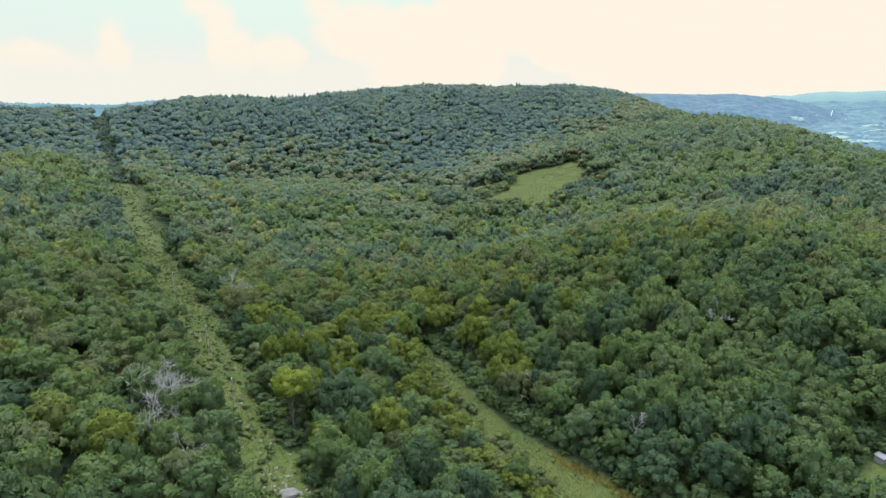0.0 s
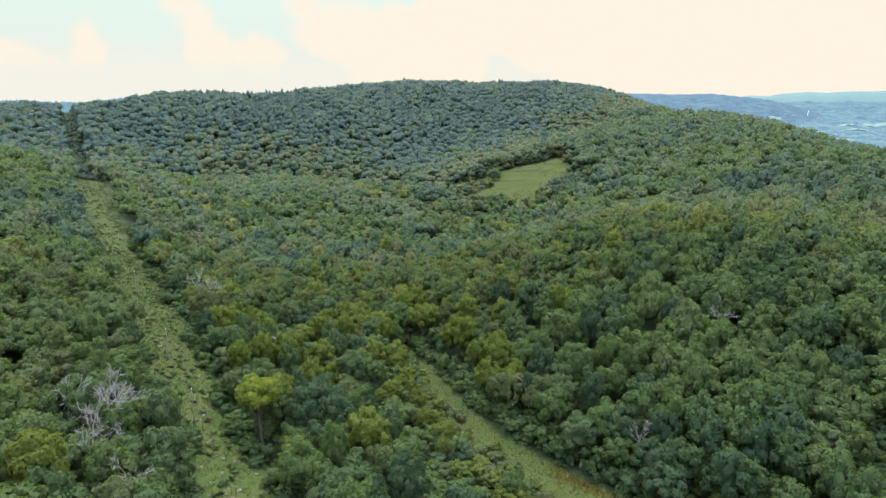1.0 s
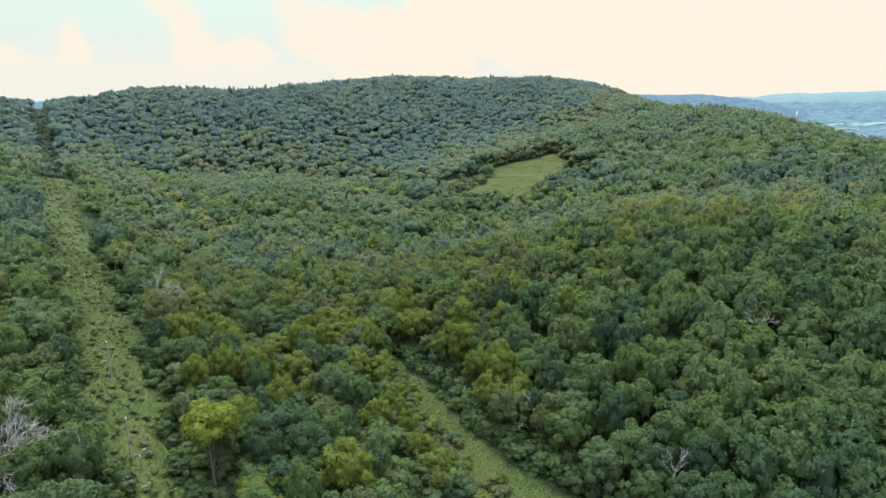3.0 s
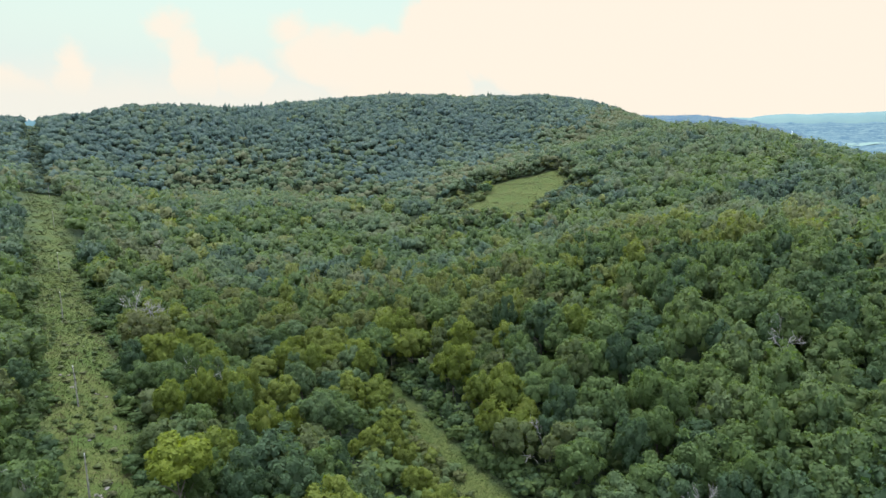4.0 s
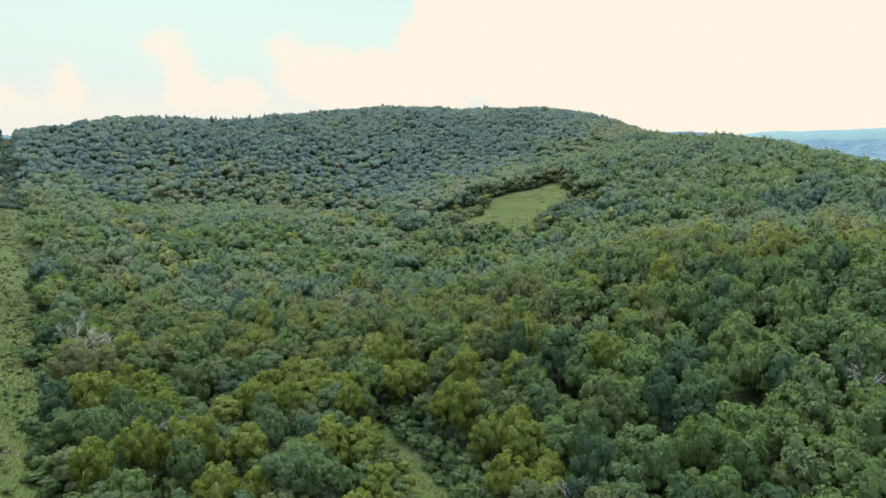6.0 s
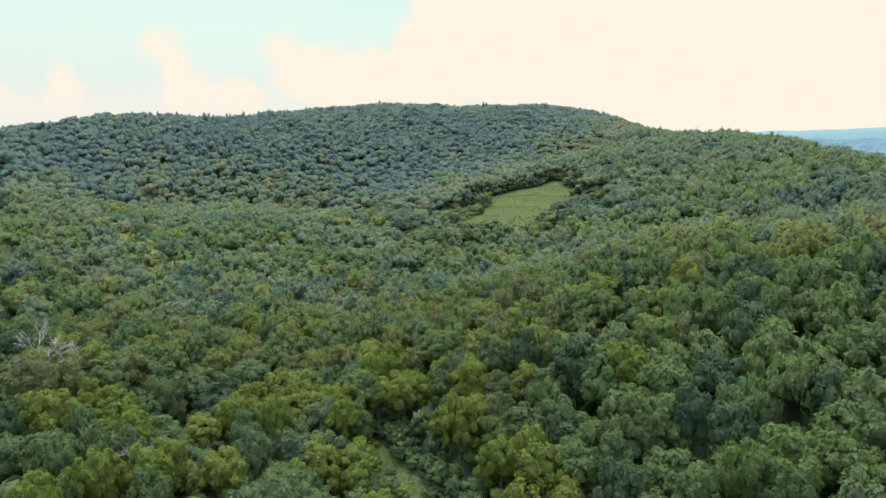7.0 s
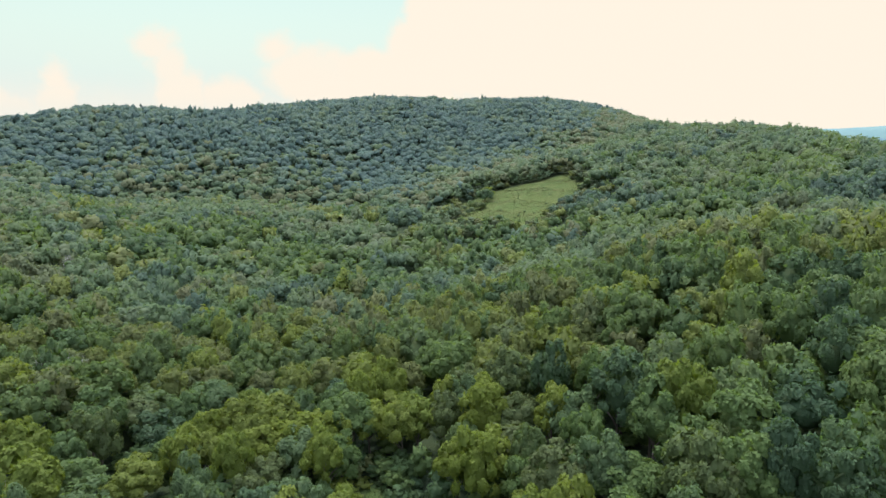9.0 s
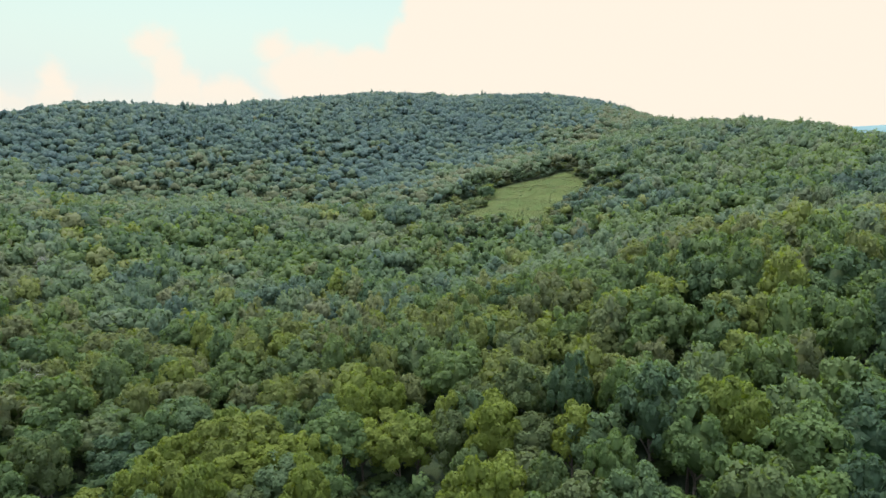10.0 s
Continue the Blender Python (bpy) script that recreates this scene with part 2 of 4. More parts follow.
# stronger haze painted in: bluer, paler leaves with flatter contrast
RIDGE_HAZE = foliage("leaves_ridge_haze", [(0.0, (0.066, 0.112, 0.112)), (0.4, (0.082, 0.132, 0.120)), (0.75, (0.102, 0.150, 0.110)), (1.0, (0.124, 0.164, 0.092))], False, even_out=0.18, through_light=0.58, glow=(1.1, 1.15, 1.0))
HAY = foliage("meadow_grass", [(0.0, (0.046, 0.062, 0.033)), (0.5, (0.074, 0.080, 0.044)), (1.0, (0.106, 0.094, 0.060))], False, through_light=0.25)
GOLD = foliage("goldenrod", [(0.0, (0.120, 0.100, 0.024)), (0.5, (0.170, 0.138, 0.026)), (1.0, (0.125, 0.090, 0.028))], False, through_light=0.2)


def ground_material():
    m, nt, bsdf = material("soil_and_grass")
    geo = nd(nt, "ShaderNodeNewGeometry")
    a = nd(nt, "ShaderNodeTexNoise", in_2=0.12, in_3=6.0, in_4=0.6)
    b = nd(nt, "ShaderNodeTexNoise", in_2=1.6, in_3=5.0, in_4=0.7)
    for n in (a, b):
        link(nt, geo.outputs["Position"], n.inputs[0])
    kind = nd(nt, "ShaderNodeAttribute", attribute_name="turf").outputs["Fac"]
    grass = ramp(nt, b.outputs[0], [(0.3, (0.037, 0.055, 0.015)), (0.5, (0.053, 0.072, 0.022)), (0.68, (0.073, 0.082, 0.036))])
    grass = mix(nt, 0.6, grass, ramp(nt, a.outputs[0], [(0.35, (0.6, 0.85, 0.6)), (0.6, (1.15, 1.05, 1.0))]), "MULTIPLY")
    soil = ramp(nt, b.outputs[0], [(0.35, (0.034, 0.055, 0.032)), (0.65, (0.044, 0.060, 0.034))])
    link(nt, mix(nt, kind, soil, grass), bsdf.inputs["Base Color"])
    bsdf.inputs["Roughness"].default_value = 0.95
    bsdf.inputs["Specular IOR Level"].default_value = 0.1
    bump = nd(nt, "ShaderNodeBump", in_0=0.8, in_1=0.3)
    link(nt, b.outputs[0], bump.inputs["Height"])
    link(nt, bump.outputs[0], bsdf.inputs["Normal"])
    return m


def plain(name, stops, scale, rough=0.9, metal=0.0, bump=0.3, depth=0.02):
    m, nt, bsdf = material(name)
    tc = nd(nt, "ShaderNodeTexCoord")
    n = nd(nt, "ShaderNodeTexNoise", in_2=scale, in_3=6.0, in_4=0.65)
    link(nt, tc.outputs["Object"], n.inputs[0])
    link(nt, ramp(nt, n.outputs[0], stops), bsdf.inputs["Base Color"])
    bsdf.inputs["Roughness"].default_value, bsdf.inputs["Metallic"].default_value = rough, metal
    b = nd(nt, "ShaderNodeBump", in_0=bump, in_1=depth)
    link(nt, n.outputs[0], b.inputs["Height"])
    link(nt, b.outputs[0], bsdf.inputs["Normal"])
    return m


SOIL = ground_material()
BARK = plain("bark", [(0.3, (0.055, 0.045, 0.035)), (0.7, (0.12, 0.105, 0.085))], 5.0)
DEAD = plain("weathered_dead_wood", [(0.3, (0.19, 0.185, 0.18)), (0.7, (0.31, 0.305, 0.295))], 4.0)
POLE = plain("weathered_pole_wood", [(0.3, (0.154, 0.147, 0.133)), (0.7, (0.252, 0.241, 0.224))], 7.0)
ROCK = plain("pale_limestone", [(0.3, (0.061, 0.059, 0.054)), (0.55, (0.108, 0.104, 0.097)), (0.75, (0.173, 0.166, 0.155))], 1.3, bump=0.6, depth=0.08)


# ---- mesh makers ----
def mesh_from(name, verts, faces_flat, sizes, mat, smooth_upto=0, tint=None, attr="tint", normals=None):
    """A mesh from arrays: corners, the corner numbers of all faces in a row, and each face's count."""
    me = bpy.data.meshes.new(name)
    sizes = np.asarray(sizes, np.int32)
    me.vertices.add(len(verts))
    me.vertices.foreach_set("co", np.asarray(verts, np.float32).ravel())
    me.loops.add(len(faces_flat))
    me.loops.foreach_set("vertex_index", np.asarray(faces_flat, np.int32))
    me.polygons.add(len(sizes))
    me.polygons.foreach_set("loop_start", np.concatenate([[0], np.cumsum(sizes)[:-1]]).astype(np.int32))
    flags = np.zeros(len(sizes), bool)
    flags[:smooth_upto] = True
    me.polygons.foreach_set("use_smooth", flags)
    if tint is not None:
        at = me.attributes.new(attr, "FLOAT", "POINT")
        at.data.foreach_set("value", np.asarray(tint, np.float32))
    if normals is not None:
        # leaves shade with the round of their bough, as sprays do that turn to the light
        at = me.attributes.new("custom_normal", "FLOAT_VECTOR", "POINT")
        at.data.foreach_set("vector", np.asarray(normals, np.float32).ravel())
    me.update(calc_edges=True)
    me.materials.append(mat)
    return me


def ico(level):
    bm = bmesh.new()
    bmesh.ops.create_icosphere(bm, subdivisions=level, radius=1)
    v = np.array([q.co[:] for q in bm.verts])
    f = np.array([[q.index for q in p.verts] for p in bm.faces])
    bm.free()
    return v, f


ICO1 = ico(1)


def crown_arrays(rng, r, h, base, puffs, leaves, size, ball=ICO1, rough=0.17, lift=0.12, loose=0.75, reach=1.38):
    """Corners and faces of a crown: an uneven dome of leafy puffs round a core, ragged with loose leaf sprays."""
    half = (h - base) / 2
    axes, mid = np.array([r, r, half]), np.array([0, 0, base + half])
    k = np.arange(puffs) + 0.5
    up = 1 - reach * k / puffs
    th = k * 2.39996 + rng.uniform(0, 6.28)
    d = np.stack([np.cos(th) * np.sqrt(1 - up ** 2), np.sin(th) * np.sqrt(1 - up ** 2), up], -1) + rng.normal(0, 0.13, (puffs, 3))
    d /= np.linalg.norm(d, axis=1)[:, None]
    a, b = rng.uniform(0, 6.28, 2)
    swell = 1 + 0.12 * np.sin(2 * th + a) + 0.10 * np.sin(3 * th + b) + rng.normal(0, 0.07, puffs)
    R = r * math.sqrt(1.9 / puffs) * rng.uniform(0.75, 1.25, puffs)
    C = d * (axes * swell[:, None] - 0.72 * R[:, None]) + mid
    bv, bf = ball
    face = bv[bf].mean(1)
    face /= np.linalg.norm(face, axis=1)[:, None]
    cv, cf = ICO1
    V, F, own, n = [cv * axes * 0.58 + mid], [cf], [np.full(len(cv), -1)], len(cv)
    for q in range(puffs):
        w = 1 + rng.normal(0, rough, len(bv))
        V.append(bv * (R[q] * 0.86 * w)[:, None] * np.array([1, 1, 0.86]) + C[q])
        F.append(bf[(face @ d[q] > -0.35) & (face[:, 2] > -0.75)] + n)
        own.append(np.full(len(bv), q))
        n += len(bv)
    pick = rng.choice(puffs, leaves, p=R ** 2 / (R ** 2).sum())
    out = rng.normal(0, 0.8, (leaves, 3)) + d[pick] * 0.9 + np.array([0, 0, 0.35])
    out /= np.linalg.norm(out, axis=1)[:, None]
    pos = C[pick] + out * (R[pick] * rng.uniform(0.82, 1.20, leaves))[:, None] * np.array([1, 1, 0.9])
    nor = out + rng.normal(0, 0.5, (leaves, 3)) + np.array([0, 0, 0.3])
    nor /= np.linalg.norm(nor, axis=1)[:, None]
    t = np.cross(nor, rng.normal(0, 1, (leaves, 3)))
    t /= np.linalg.norm(t, axis=1)[:, None]
    s = np.cross(nor, t)
    z = size * rng.uniform(0.6, 1.3, (leaves, 1))
    V.append(np.stack([pos + t * z, pos - t * z * 0.55 + s * z * 0.75, pos - t * z * 0.45 - s * z * 0.8], 1).reshape(-1, 3))
    F.append(np.arange(leaves * 3).reshape(-1, 3) + n)
    own.append(np.repeat(pick, 3))
    V, F, own = np.vstack(V), np.vstack(F), np.concatenate(own)
    axis = (V - mid * 0.8) / axes
    axis /= np.linalg.norm(axis, axis=1)[:, None] + 1e-6
    puff = V - np.where(own[:, None] < 0, mid, C[own])
    puff /= np.linalg.norm(puff, axis=1)[:, None] + 1e-6
    N = axis * 0.45 + puff * 0.55 + np.array([0, 0, lift])
    N[-leaves * 3:] += np.repeat(nor + rng.normal(0, 0.4, nor.shape), 3, 0) * loose
    N /= np.linalg.norm(N, axis=1)[:, None]
    return V, F, np.zeros((0, 4), int), N


def tube(pts, radii, sides=6):
    """Corners and faces of a tapered limb along points."""
    V, F = [], []
    for k, (p, r) in enumerate(zip(pts, radii)):
        q = pts[min(k + 1, len(pts) - 1)] - pts[max(k - 1, 0)]
        q = q / max(1e-6, np.linalg.norm(q))
        u = np.cross(q, (0.31, 0.95, 0.05))
        u /= np.linalg.norm(u)
        w = np.cross(q, u)
        for s in range(sides):
            a = 2 * math.pi * s / sides
            V.append(p + r * (math.cos(a) * u + math.sin(a) * w))
    for k in range(len(pts) - 1):
        for s in range(sides):
            a, b = k * sides + s, k * sides + (s + 1) % sides
            F.append((a, b, b + sides, a + sides))
    return np.array(V), F


def join_tubes(name, tubes, mat):
    V, F, n = [], [], 0
    for v, f in tubes:
        V.append(v)
        F += [tuple(i + n for i in q) for q in f]
        n += len(v)
    V = np.vstack(V)
    return mesh_from(name, V, np.array(F).ravel(), [4] * len(F), mat, smooth_upto=len(F))


def trunk_mesh(rng, h, base, r):
    """A trunk that forks into limbs inside the crown."""
    lean = rng.normal(0, 0.04 * h, 2)
    top = np.array([lean[0], lean[1], h * 0.72])
    ts = [tube([np.array([0, 0, -1.0]), np.array([0, 0, 0.3]), top * 0.45, top], [0.34, 0.26, 0.19, 0.05])]
    for k in range(5):
        a = rng.uniform(0, 6.28)
        s = top * rng.uniform(0.35, 0.7)
        e = s + np.array([math.cos(a) * r * 0.7, math.sin(a) * r * 0.7, h * 0.22])
        ts.append(tube([s, (s + e) / 2 + np.array([0, 0, 0.35]), e], [0.13, 0.085, 0.025], 5))
    return join_tubes("trunk", ts, BARK)


def child(name, me, parent, label=""):
    ob = new(name, me)
    ob.parent = parent
    if label:
        ob["label"] = label
    return ob


def part(name, bm, mat, parent, label=""):
    me = bpy.data.meshes.new(name)
    bm.to_mesh(me)
    bm.free()
    me.materials.append(mat)
    return child(name, me, parent, label)


# ---- ground ----
def build_ground():
    step = lambda a, b, s: np.arange(a, b, s)
    xs = np.concatenate([step(-4800, -1600, 160), step(-1600, -480, 40), step(-480, -140, 10), step(-140, 140, 3.5), step(140, 480, 10), step(480, 1600, 40), step(1600, 4801, 160)])
    ys = np.concatenate([step(-4800, -1200, 180), step(-1200, -40, 40), step(-40, 80, 10), step(80, 260, 3.5), step(260, 860, 10), step(860, 1800, 40), step(1800, 4801, 150)])
    X, Y = np.meshgrid(xs, ys)
    x, y = X.ravel(), Y.ravel()
    z = ground_z(x, y)
    off, along = line_dist(x, y)
    lane, _ = lane_dist(x, y)
    turf = np.maximum.reduce([(1 - smooth(6.5, 10.0, np.abs(off))) * (1 - 0.15 * smooth(200, 320, along)) * (1 - smooth(400, 470, along)), 1 - smooth(-1.0, 3.0, lane), 1 - smooth(0, 7, meadow_dist(x, y)), 1 - smooth(-1, 2, lawn_dist(x, y))])
    turf[(y > 770) | (y < 60)] = 0
    nx, ny = len(xs), len(ys)
    i = (np.arange(ny - 1)[:, None] * nx + np.arange(nx - 1)[None, :]).ravel()
    q = np.stack([i, i + 1, i + nx + 1, i + nx], -1)
    me = mesh_from("ground", np.stack([x, y, z], -1), q.ravel(), [4] * len(q), SOIL, smooth_upto=len(q), tint=turf, attr="turf")
    return tagged(new("ground", me), "hilly ground of leaf litter, weeds and rough grass", "ground", kind="structure")


build_ground()

# ---- where the trees stand ----
rng = np.random.default_rng(7)


def scatter(x0, x1, y0, y1, gap):
    """Points on a jittered hexagonal lattice."""
    ny, nx = int((y1 - y0) / (gap * 0.866)), int((x1 - x0) / gap)
    j, i = np.meshgrid(np.arange(ny), np.arange(nx), indexing="ij")
    x = x0 + (i + 0.5 * (j % 2)) * gap + rng.uniform(-0.36, 0.36, i.shape) * gap
    y = y0 + j * gap * 0.866 + rng.uniform(-0.4, 0.4, i.shape) * gap
    return x.ravel(), y.ravel()


def edge_dist(x, y):
    """How far inside the wood a point lies, from the nearest cutting, lane, meadow or lawn."""
    off, along = line_dist(x, y)
    wob = 1.3 * np.sin(along * 0.13) + 0.9 * np.sin(along * 0.31 + 1)
    lane, _ = lane_dist(x, y)
    cut = np.where(along > -12, np.abs(off + 0.5) - 5.9 - 2.8 * smooth(40, 120, along) + 4.6 * smooth(415, 470, along) - wob * (1 - smooth(430, 500, along)), 99.0)
    return np.minimum.reduce([cut, lane - 1.4, meadow_dist(x, y), lawn_dist(x, y)])


def wooded(x, y):
    """True where trees grow."""
    return edge_dist(x, y) > 2.6


def patch(x, y, s, seed):
    """A soft noise from 0 to 1 over the plan, s metres wide."""
    v = (np.sin(x / s + seed) * np.cos(y / s * 1.13 + seed * 2.1) + 0.7 * np.sin(x / s * 2.3 + y / s * 1.7 + seed * 3) + 0.5 * np.cos(x / s * 3.7 - y / s * 3.1 + seed))
    return 0.5 + v / 4.4


def in_near(x, y):
    """Plan of the trees built one by one: an oval under the flight path."""
    return ((x + 8) / 65) ** 2 + ((y - 152) / 73) ** 2 < 1


def tree_sizes(x, y, n):
    """Height and crown radius: saplings along the lane, tall trees on the slope to the right of it."""
    lane, side = lane_dist(x, y)
    young = (side < 0) & (lane < 22) & (y < 185) & (x > -16)
    tall = smooth(0, 25, x - (60 - (y - 100) * 0.5)) * (1 - smooth(220, 320, y))
    h = rng.uniform(9.5, 16.0, n) + 2.4 * tall + 2.0 * (patch(x, y, 30, 5) - 0.5)
    low = smooth(8, 32, -x) * (1 - smooth(230, 290, y)) * (1 - smooth(95, 140, -x))
    h = h * (1 - 0.15 * low)
    r = 2.8 + 2.0 * rng.random(n) ** 1.4 + 0.3 * tall - 0.2 * low
    r = r + 0.35 * smooth(280, 380, y)
    m = meadow_dist(x, y)
    scrub = (m < 30) & (y + 0.5 * (x - 76) < 458)
    small = np.where(scrub, 0.62, 1.0) * np.clip(0.7 + m / 40, 0.7, 1)
    h, r = h * small, r * np.maximum(small, 0.6)
    h = np.where(young, rng.uniform(4.5, 8.5, n), h)
    r = np.where(young, rng.uniform(1.8, 3.0, n), r)
    h = np.where(np.hypot(x + 35, y - 117) < 11, h * 0.66, h)
    return h, r, young


def tree_tint(x, y, n):
    """0 dark, 0.5 mid green, 0.7 grey-green, 0.8 olive, 1 yellow-green."""
    far = smooth(230, 330, y)
    t = np.clip(0.42 + rng.normal(0, 1, n) * (0.21 - 0.09 * far) + (0.55 + 0.25 * far) * (patch(x, y, 31, 2) - 0.5) + 0.35 * (patch(x, y, 11, 8) - 0.5), 0.0, 0.74)
    bright = patch(x, y, 27, 9) + 0.55 * np.exp(-((x + 22) ** 2 / 2200 + (y - 215) ** 2 / 4200))
    t = t + 0.2 * np.exp(-((x + 15) ** 2 / 5000 + (y - 215) ** 2 / 6500)) + 0.24 * np.exp(-((x - 115) ** 2 / 4500 + (y - 262) ** 2 / 2200))
    t = np.where(rng.random(n) < np.clip((bright - 0.58) * 1.3, 0.11 - 0.07 * far, 0.45) * np.clip(smooth(130, 175, y) - 0.55 * smooth(15, 45, x) * smooth(240, 190, y), 0.2, 1), rng.uniform(0.86, 1.0, n), t)
    t = np.where(rng.random(n) < 0.04, rng.uniform(0.76, 0.83, n), t)
    t = t - 0.13 * smooth(30, 60, x) * smooth(225, 180, y)
    lane, side = lane_dist(x, y)
    t = t + 0.3 * ((side < 0) & (lane < 24) & (y < 190) & (x > -12)) * rng.random(n)
    t = np.where((x > 120) & (y > 280), np.minimum(t, 0.72), t)
    return np.clip(t, 0, 1)


# ---- trees near the path, one by one ----
def species_of(t):
    return "dark" if t < 0.24 else "mid" if t < 0.56 else "grey" if t < 0.74 else "olive" if t < 0.84 else "yellow"


LABEL = {
    "dark": "dark green broadleaf tree in dense summer leaf",
    "mid": "mid-green broadleaf tree with a billowing leafy crown",
    "grey": "grey-green broadleaf tree in full leaf on the slope",
    "olive": "olive-brown broadleaf tree with thinning late-summer leaves",
    "yellow": "bright yellow-green broadleaf tree standing out of the wood",
}
CROWNS, TRUNKS = {}, []
vr = np.random.default_rng(21)
KINDS = 8
for k in range(KINDS):
    # unit tree: 13 m high, crown 4.5 m in radius; some crowns are egg-shaped, some flat
    V, F, Q, N = crown_arrays(vr, 4.5, 13.0, vr.uniform(2.4, 5.0), (26, 22, 30, 20)[k % 4], 2500, 0.32)
    for s in FOL:
        CROWNS[s, k] = mesh_from("crown", V, np.concatenate([F.ravel(), Q.ravel()]), [3] * len(F) + [4] * len(Q), FOL[s], smooth_upto=len(F) + len(Q), normals=N)
    TRUNKS.append(trunk_mesh(vr, 13.0, 3.5, 4.5))


def broadleaf_tree(s, k, name="broadleaf_tree", label="", group="trees of the wood"):
    root = new(name)
    child("trunk", TRUNKS[k], root)
    child("crown", CROWNS[s, k], root)
    return tagged(root, label or LABEL[s], "tree", group)


FIRST = {}


def plant(x, y, h, r, s, k, name="broadleaf_tree", label="", group="trees of the wood"):
    z = float(ground_z(x, y)[0]) - 0.2
    m = pose(x, y, z, 0, 0, rng.uniform(0, 360)) @ Matrix.Diagonal((r / 4.5, r / 4.5, h / 13.0, 1))
    key = (s, k, name, label)
    if key in FIRST:
        ob = copy_thing(FIRST[key], Matrix())
    else:
        ob = FIRST[key] = broadleaf_tree(s, k, name, label, group)
    ob.matrix_basis = m
    return ob


x, y = scatter(-76, 62, 76, 230, 6.8)
ok = wooded(x, y) & in_near(x, y) & (np.hypot(x + 34.3, y - 124.8) > 4.6)
x, y = x[ok], y[ok]
h, r, young = tree_sizes(x, y, len(x))
tint = tree_tint(x, y, len(x))
for i in range(len(x)):
    s = species_of(tint[i])
    if young[i]:
        s = rng.choice(["yellow", "olive", "mid"], p=[0.6, 0.15, 0.25])
        plant(x[i], y[i], h[i], r[i], s, int(rng.integers(0, KINDS)), "sapling", "young bushy green tree on the edge of the grassy lane", "young trees along the lane")
    else:
        plant(x[i], y[i], h[i], r[i], s, int(rng.integers(0, KINDS)))
# the bright tree by the cutting
def umbrella_tree():
    """A tall forked trunk under a high flat crown."""
    root = new("broadleaf_tree")
    child("trunk", trunk_mesh(vr, 15.0, 9.0, 4.6), root)
    V, F, Q, N = crown_arrays(vr, 4.4, 16.2, 9.8, 26, 2400, 0.32)
    child("crown", mesh_from("crown", V, F.ravel(), [3] * len(F), LIME, smooth_upto=len(F), normals=N), root)
    root.matrix_basis = pose(-34.3, 124.8, float(ground_z(-34.3, 124.8)[0]) - 0.2, 0, 0, 40)
    return tagged(root, "bright lime-yellow tree beside the power-line cutting", "tree", "trees of the wood")


umbrella_tree()
plant(-54, 87, 12.5, 3.6, "yellow", 3)
# the lone trees in the meadow
def meadow_tree(x, y, r, h, mat, label):
    """A broad tree that is leafy down to the grass."""
    root = new("broadleaf_tree")
    child("trunk", TRUNKS[1], root).scale = (r / 6, r / 6, h / 15)
    V, F, Q, N = crown_arrays(vr, r, h, 0.3, 14, 260, 0.55)
    child("crown", mesh_from("crown", V, F.ravel(), [3] * len(F), mat, smooth_upto=len(F), normals=N), root)
    root.matrix_basis = pose(x, y, float(ground_z(x, y)[0]) - 0.2, 0, 0, 70)
    return tagged(root, label, "tree", "trees of the meadow")


meadow_tree(53, 478, 5.0, 9.0, FOL["dark"], "dark green tree standing alone in the meadow")
meadow_tree(57, 486, 3.4, 7.5, FOL["yellow"], "yellow-green tree beside the dark meadow tree")
meadow_tree(47, 462, 4.6, 5.5, FOL["olive"], "low olive tree at the meadow's edge")


# ---- the woods beyond ----
def woodland(name, x, y, mat, label, variants, tint, sizes=None, category="woods"):
    """One mesh of many trees: each takes one of the crown shapes, turned and scaled."""
    n = len(x)
    if sizes is None:
        h, r, _ = tree_sizes(x, y, n)
    else:
        h, r = sizes
    z = ground_z(x, y)
    turn = rng.uniform(0, 6.283, n)
    pick = rng.integers(0, len(variants), n)
    VV, FF, QQ, TT, NN, base = [], [], [], [], [], 0
    for k, (V, F, Q, N) in enumerate(variants):
        idx = np.nonzero(pick == k)[0]
        if not len(idx):
            continue
        c, s = np.cos(turn[idx])[:, None], np.sin(turn[idx])[:, None]
        sx, sz = (r[idx] / 4.5)[:, None], (h[idx] / 13.0)[:, None]
        P = np.stack([(V[:, 0] * c - V[:, 1] * s) * sx + x[idx][:, None], (V[:, 0] * s + V[:, 1] * c) * sx + y[idx][:, None], V[:, 2] * sz + z[idx][:, None]], -1)
        shift = base + np.arange(len(idx)) * len(V)
        VV.append(P.reshape(-1, 3))
        if N is not None:
            NN.append(np.stack([N[:, 0] * c - N[:, 1] * s, N[:, 0] * s + N[:, 1] * c, np.broadcast_to(N[:, 2], (len(idx), len(N)))], -1).reshape(-1, 3))
        FF.append((F[None] + shift[:, None, None]).reshape(-1, 3))
        QQ.append((Q[None] + shift[:, None, None]).reshape(-1, 4))
        TT.append(np.repeat(tint[idx], len(V)))
        base += len(idx) * len(V)
    F, Q = np.vstack(FF), np.vstack(QQ)
    me = mesh_from(name, np.vstack(VV), np.concatenate([F.ravel(), Q.ravel()]), np.concatenate([np.full(len(F), 3), np.full(len(Q), 4)]), mat, smooth_upto=len(F) + len(Q), tint=np.concatenate(TT), normals=np.vstack(NN) if NN else None)
    return tagged(new(name, me), label, category, kind="stuff")


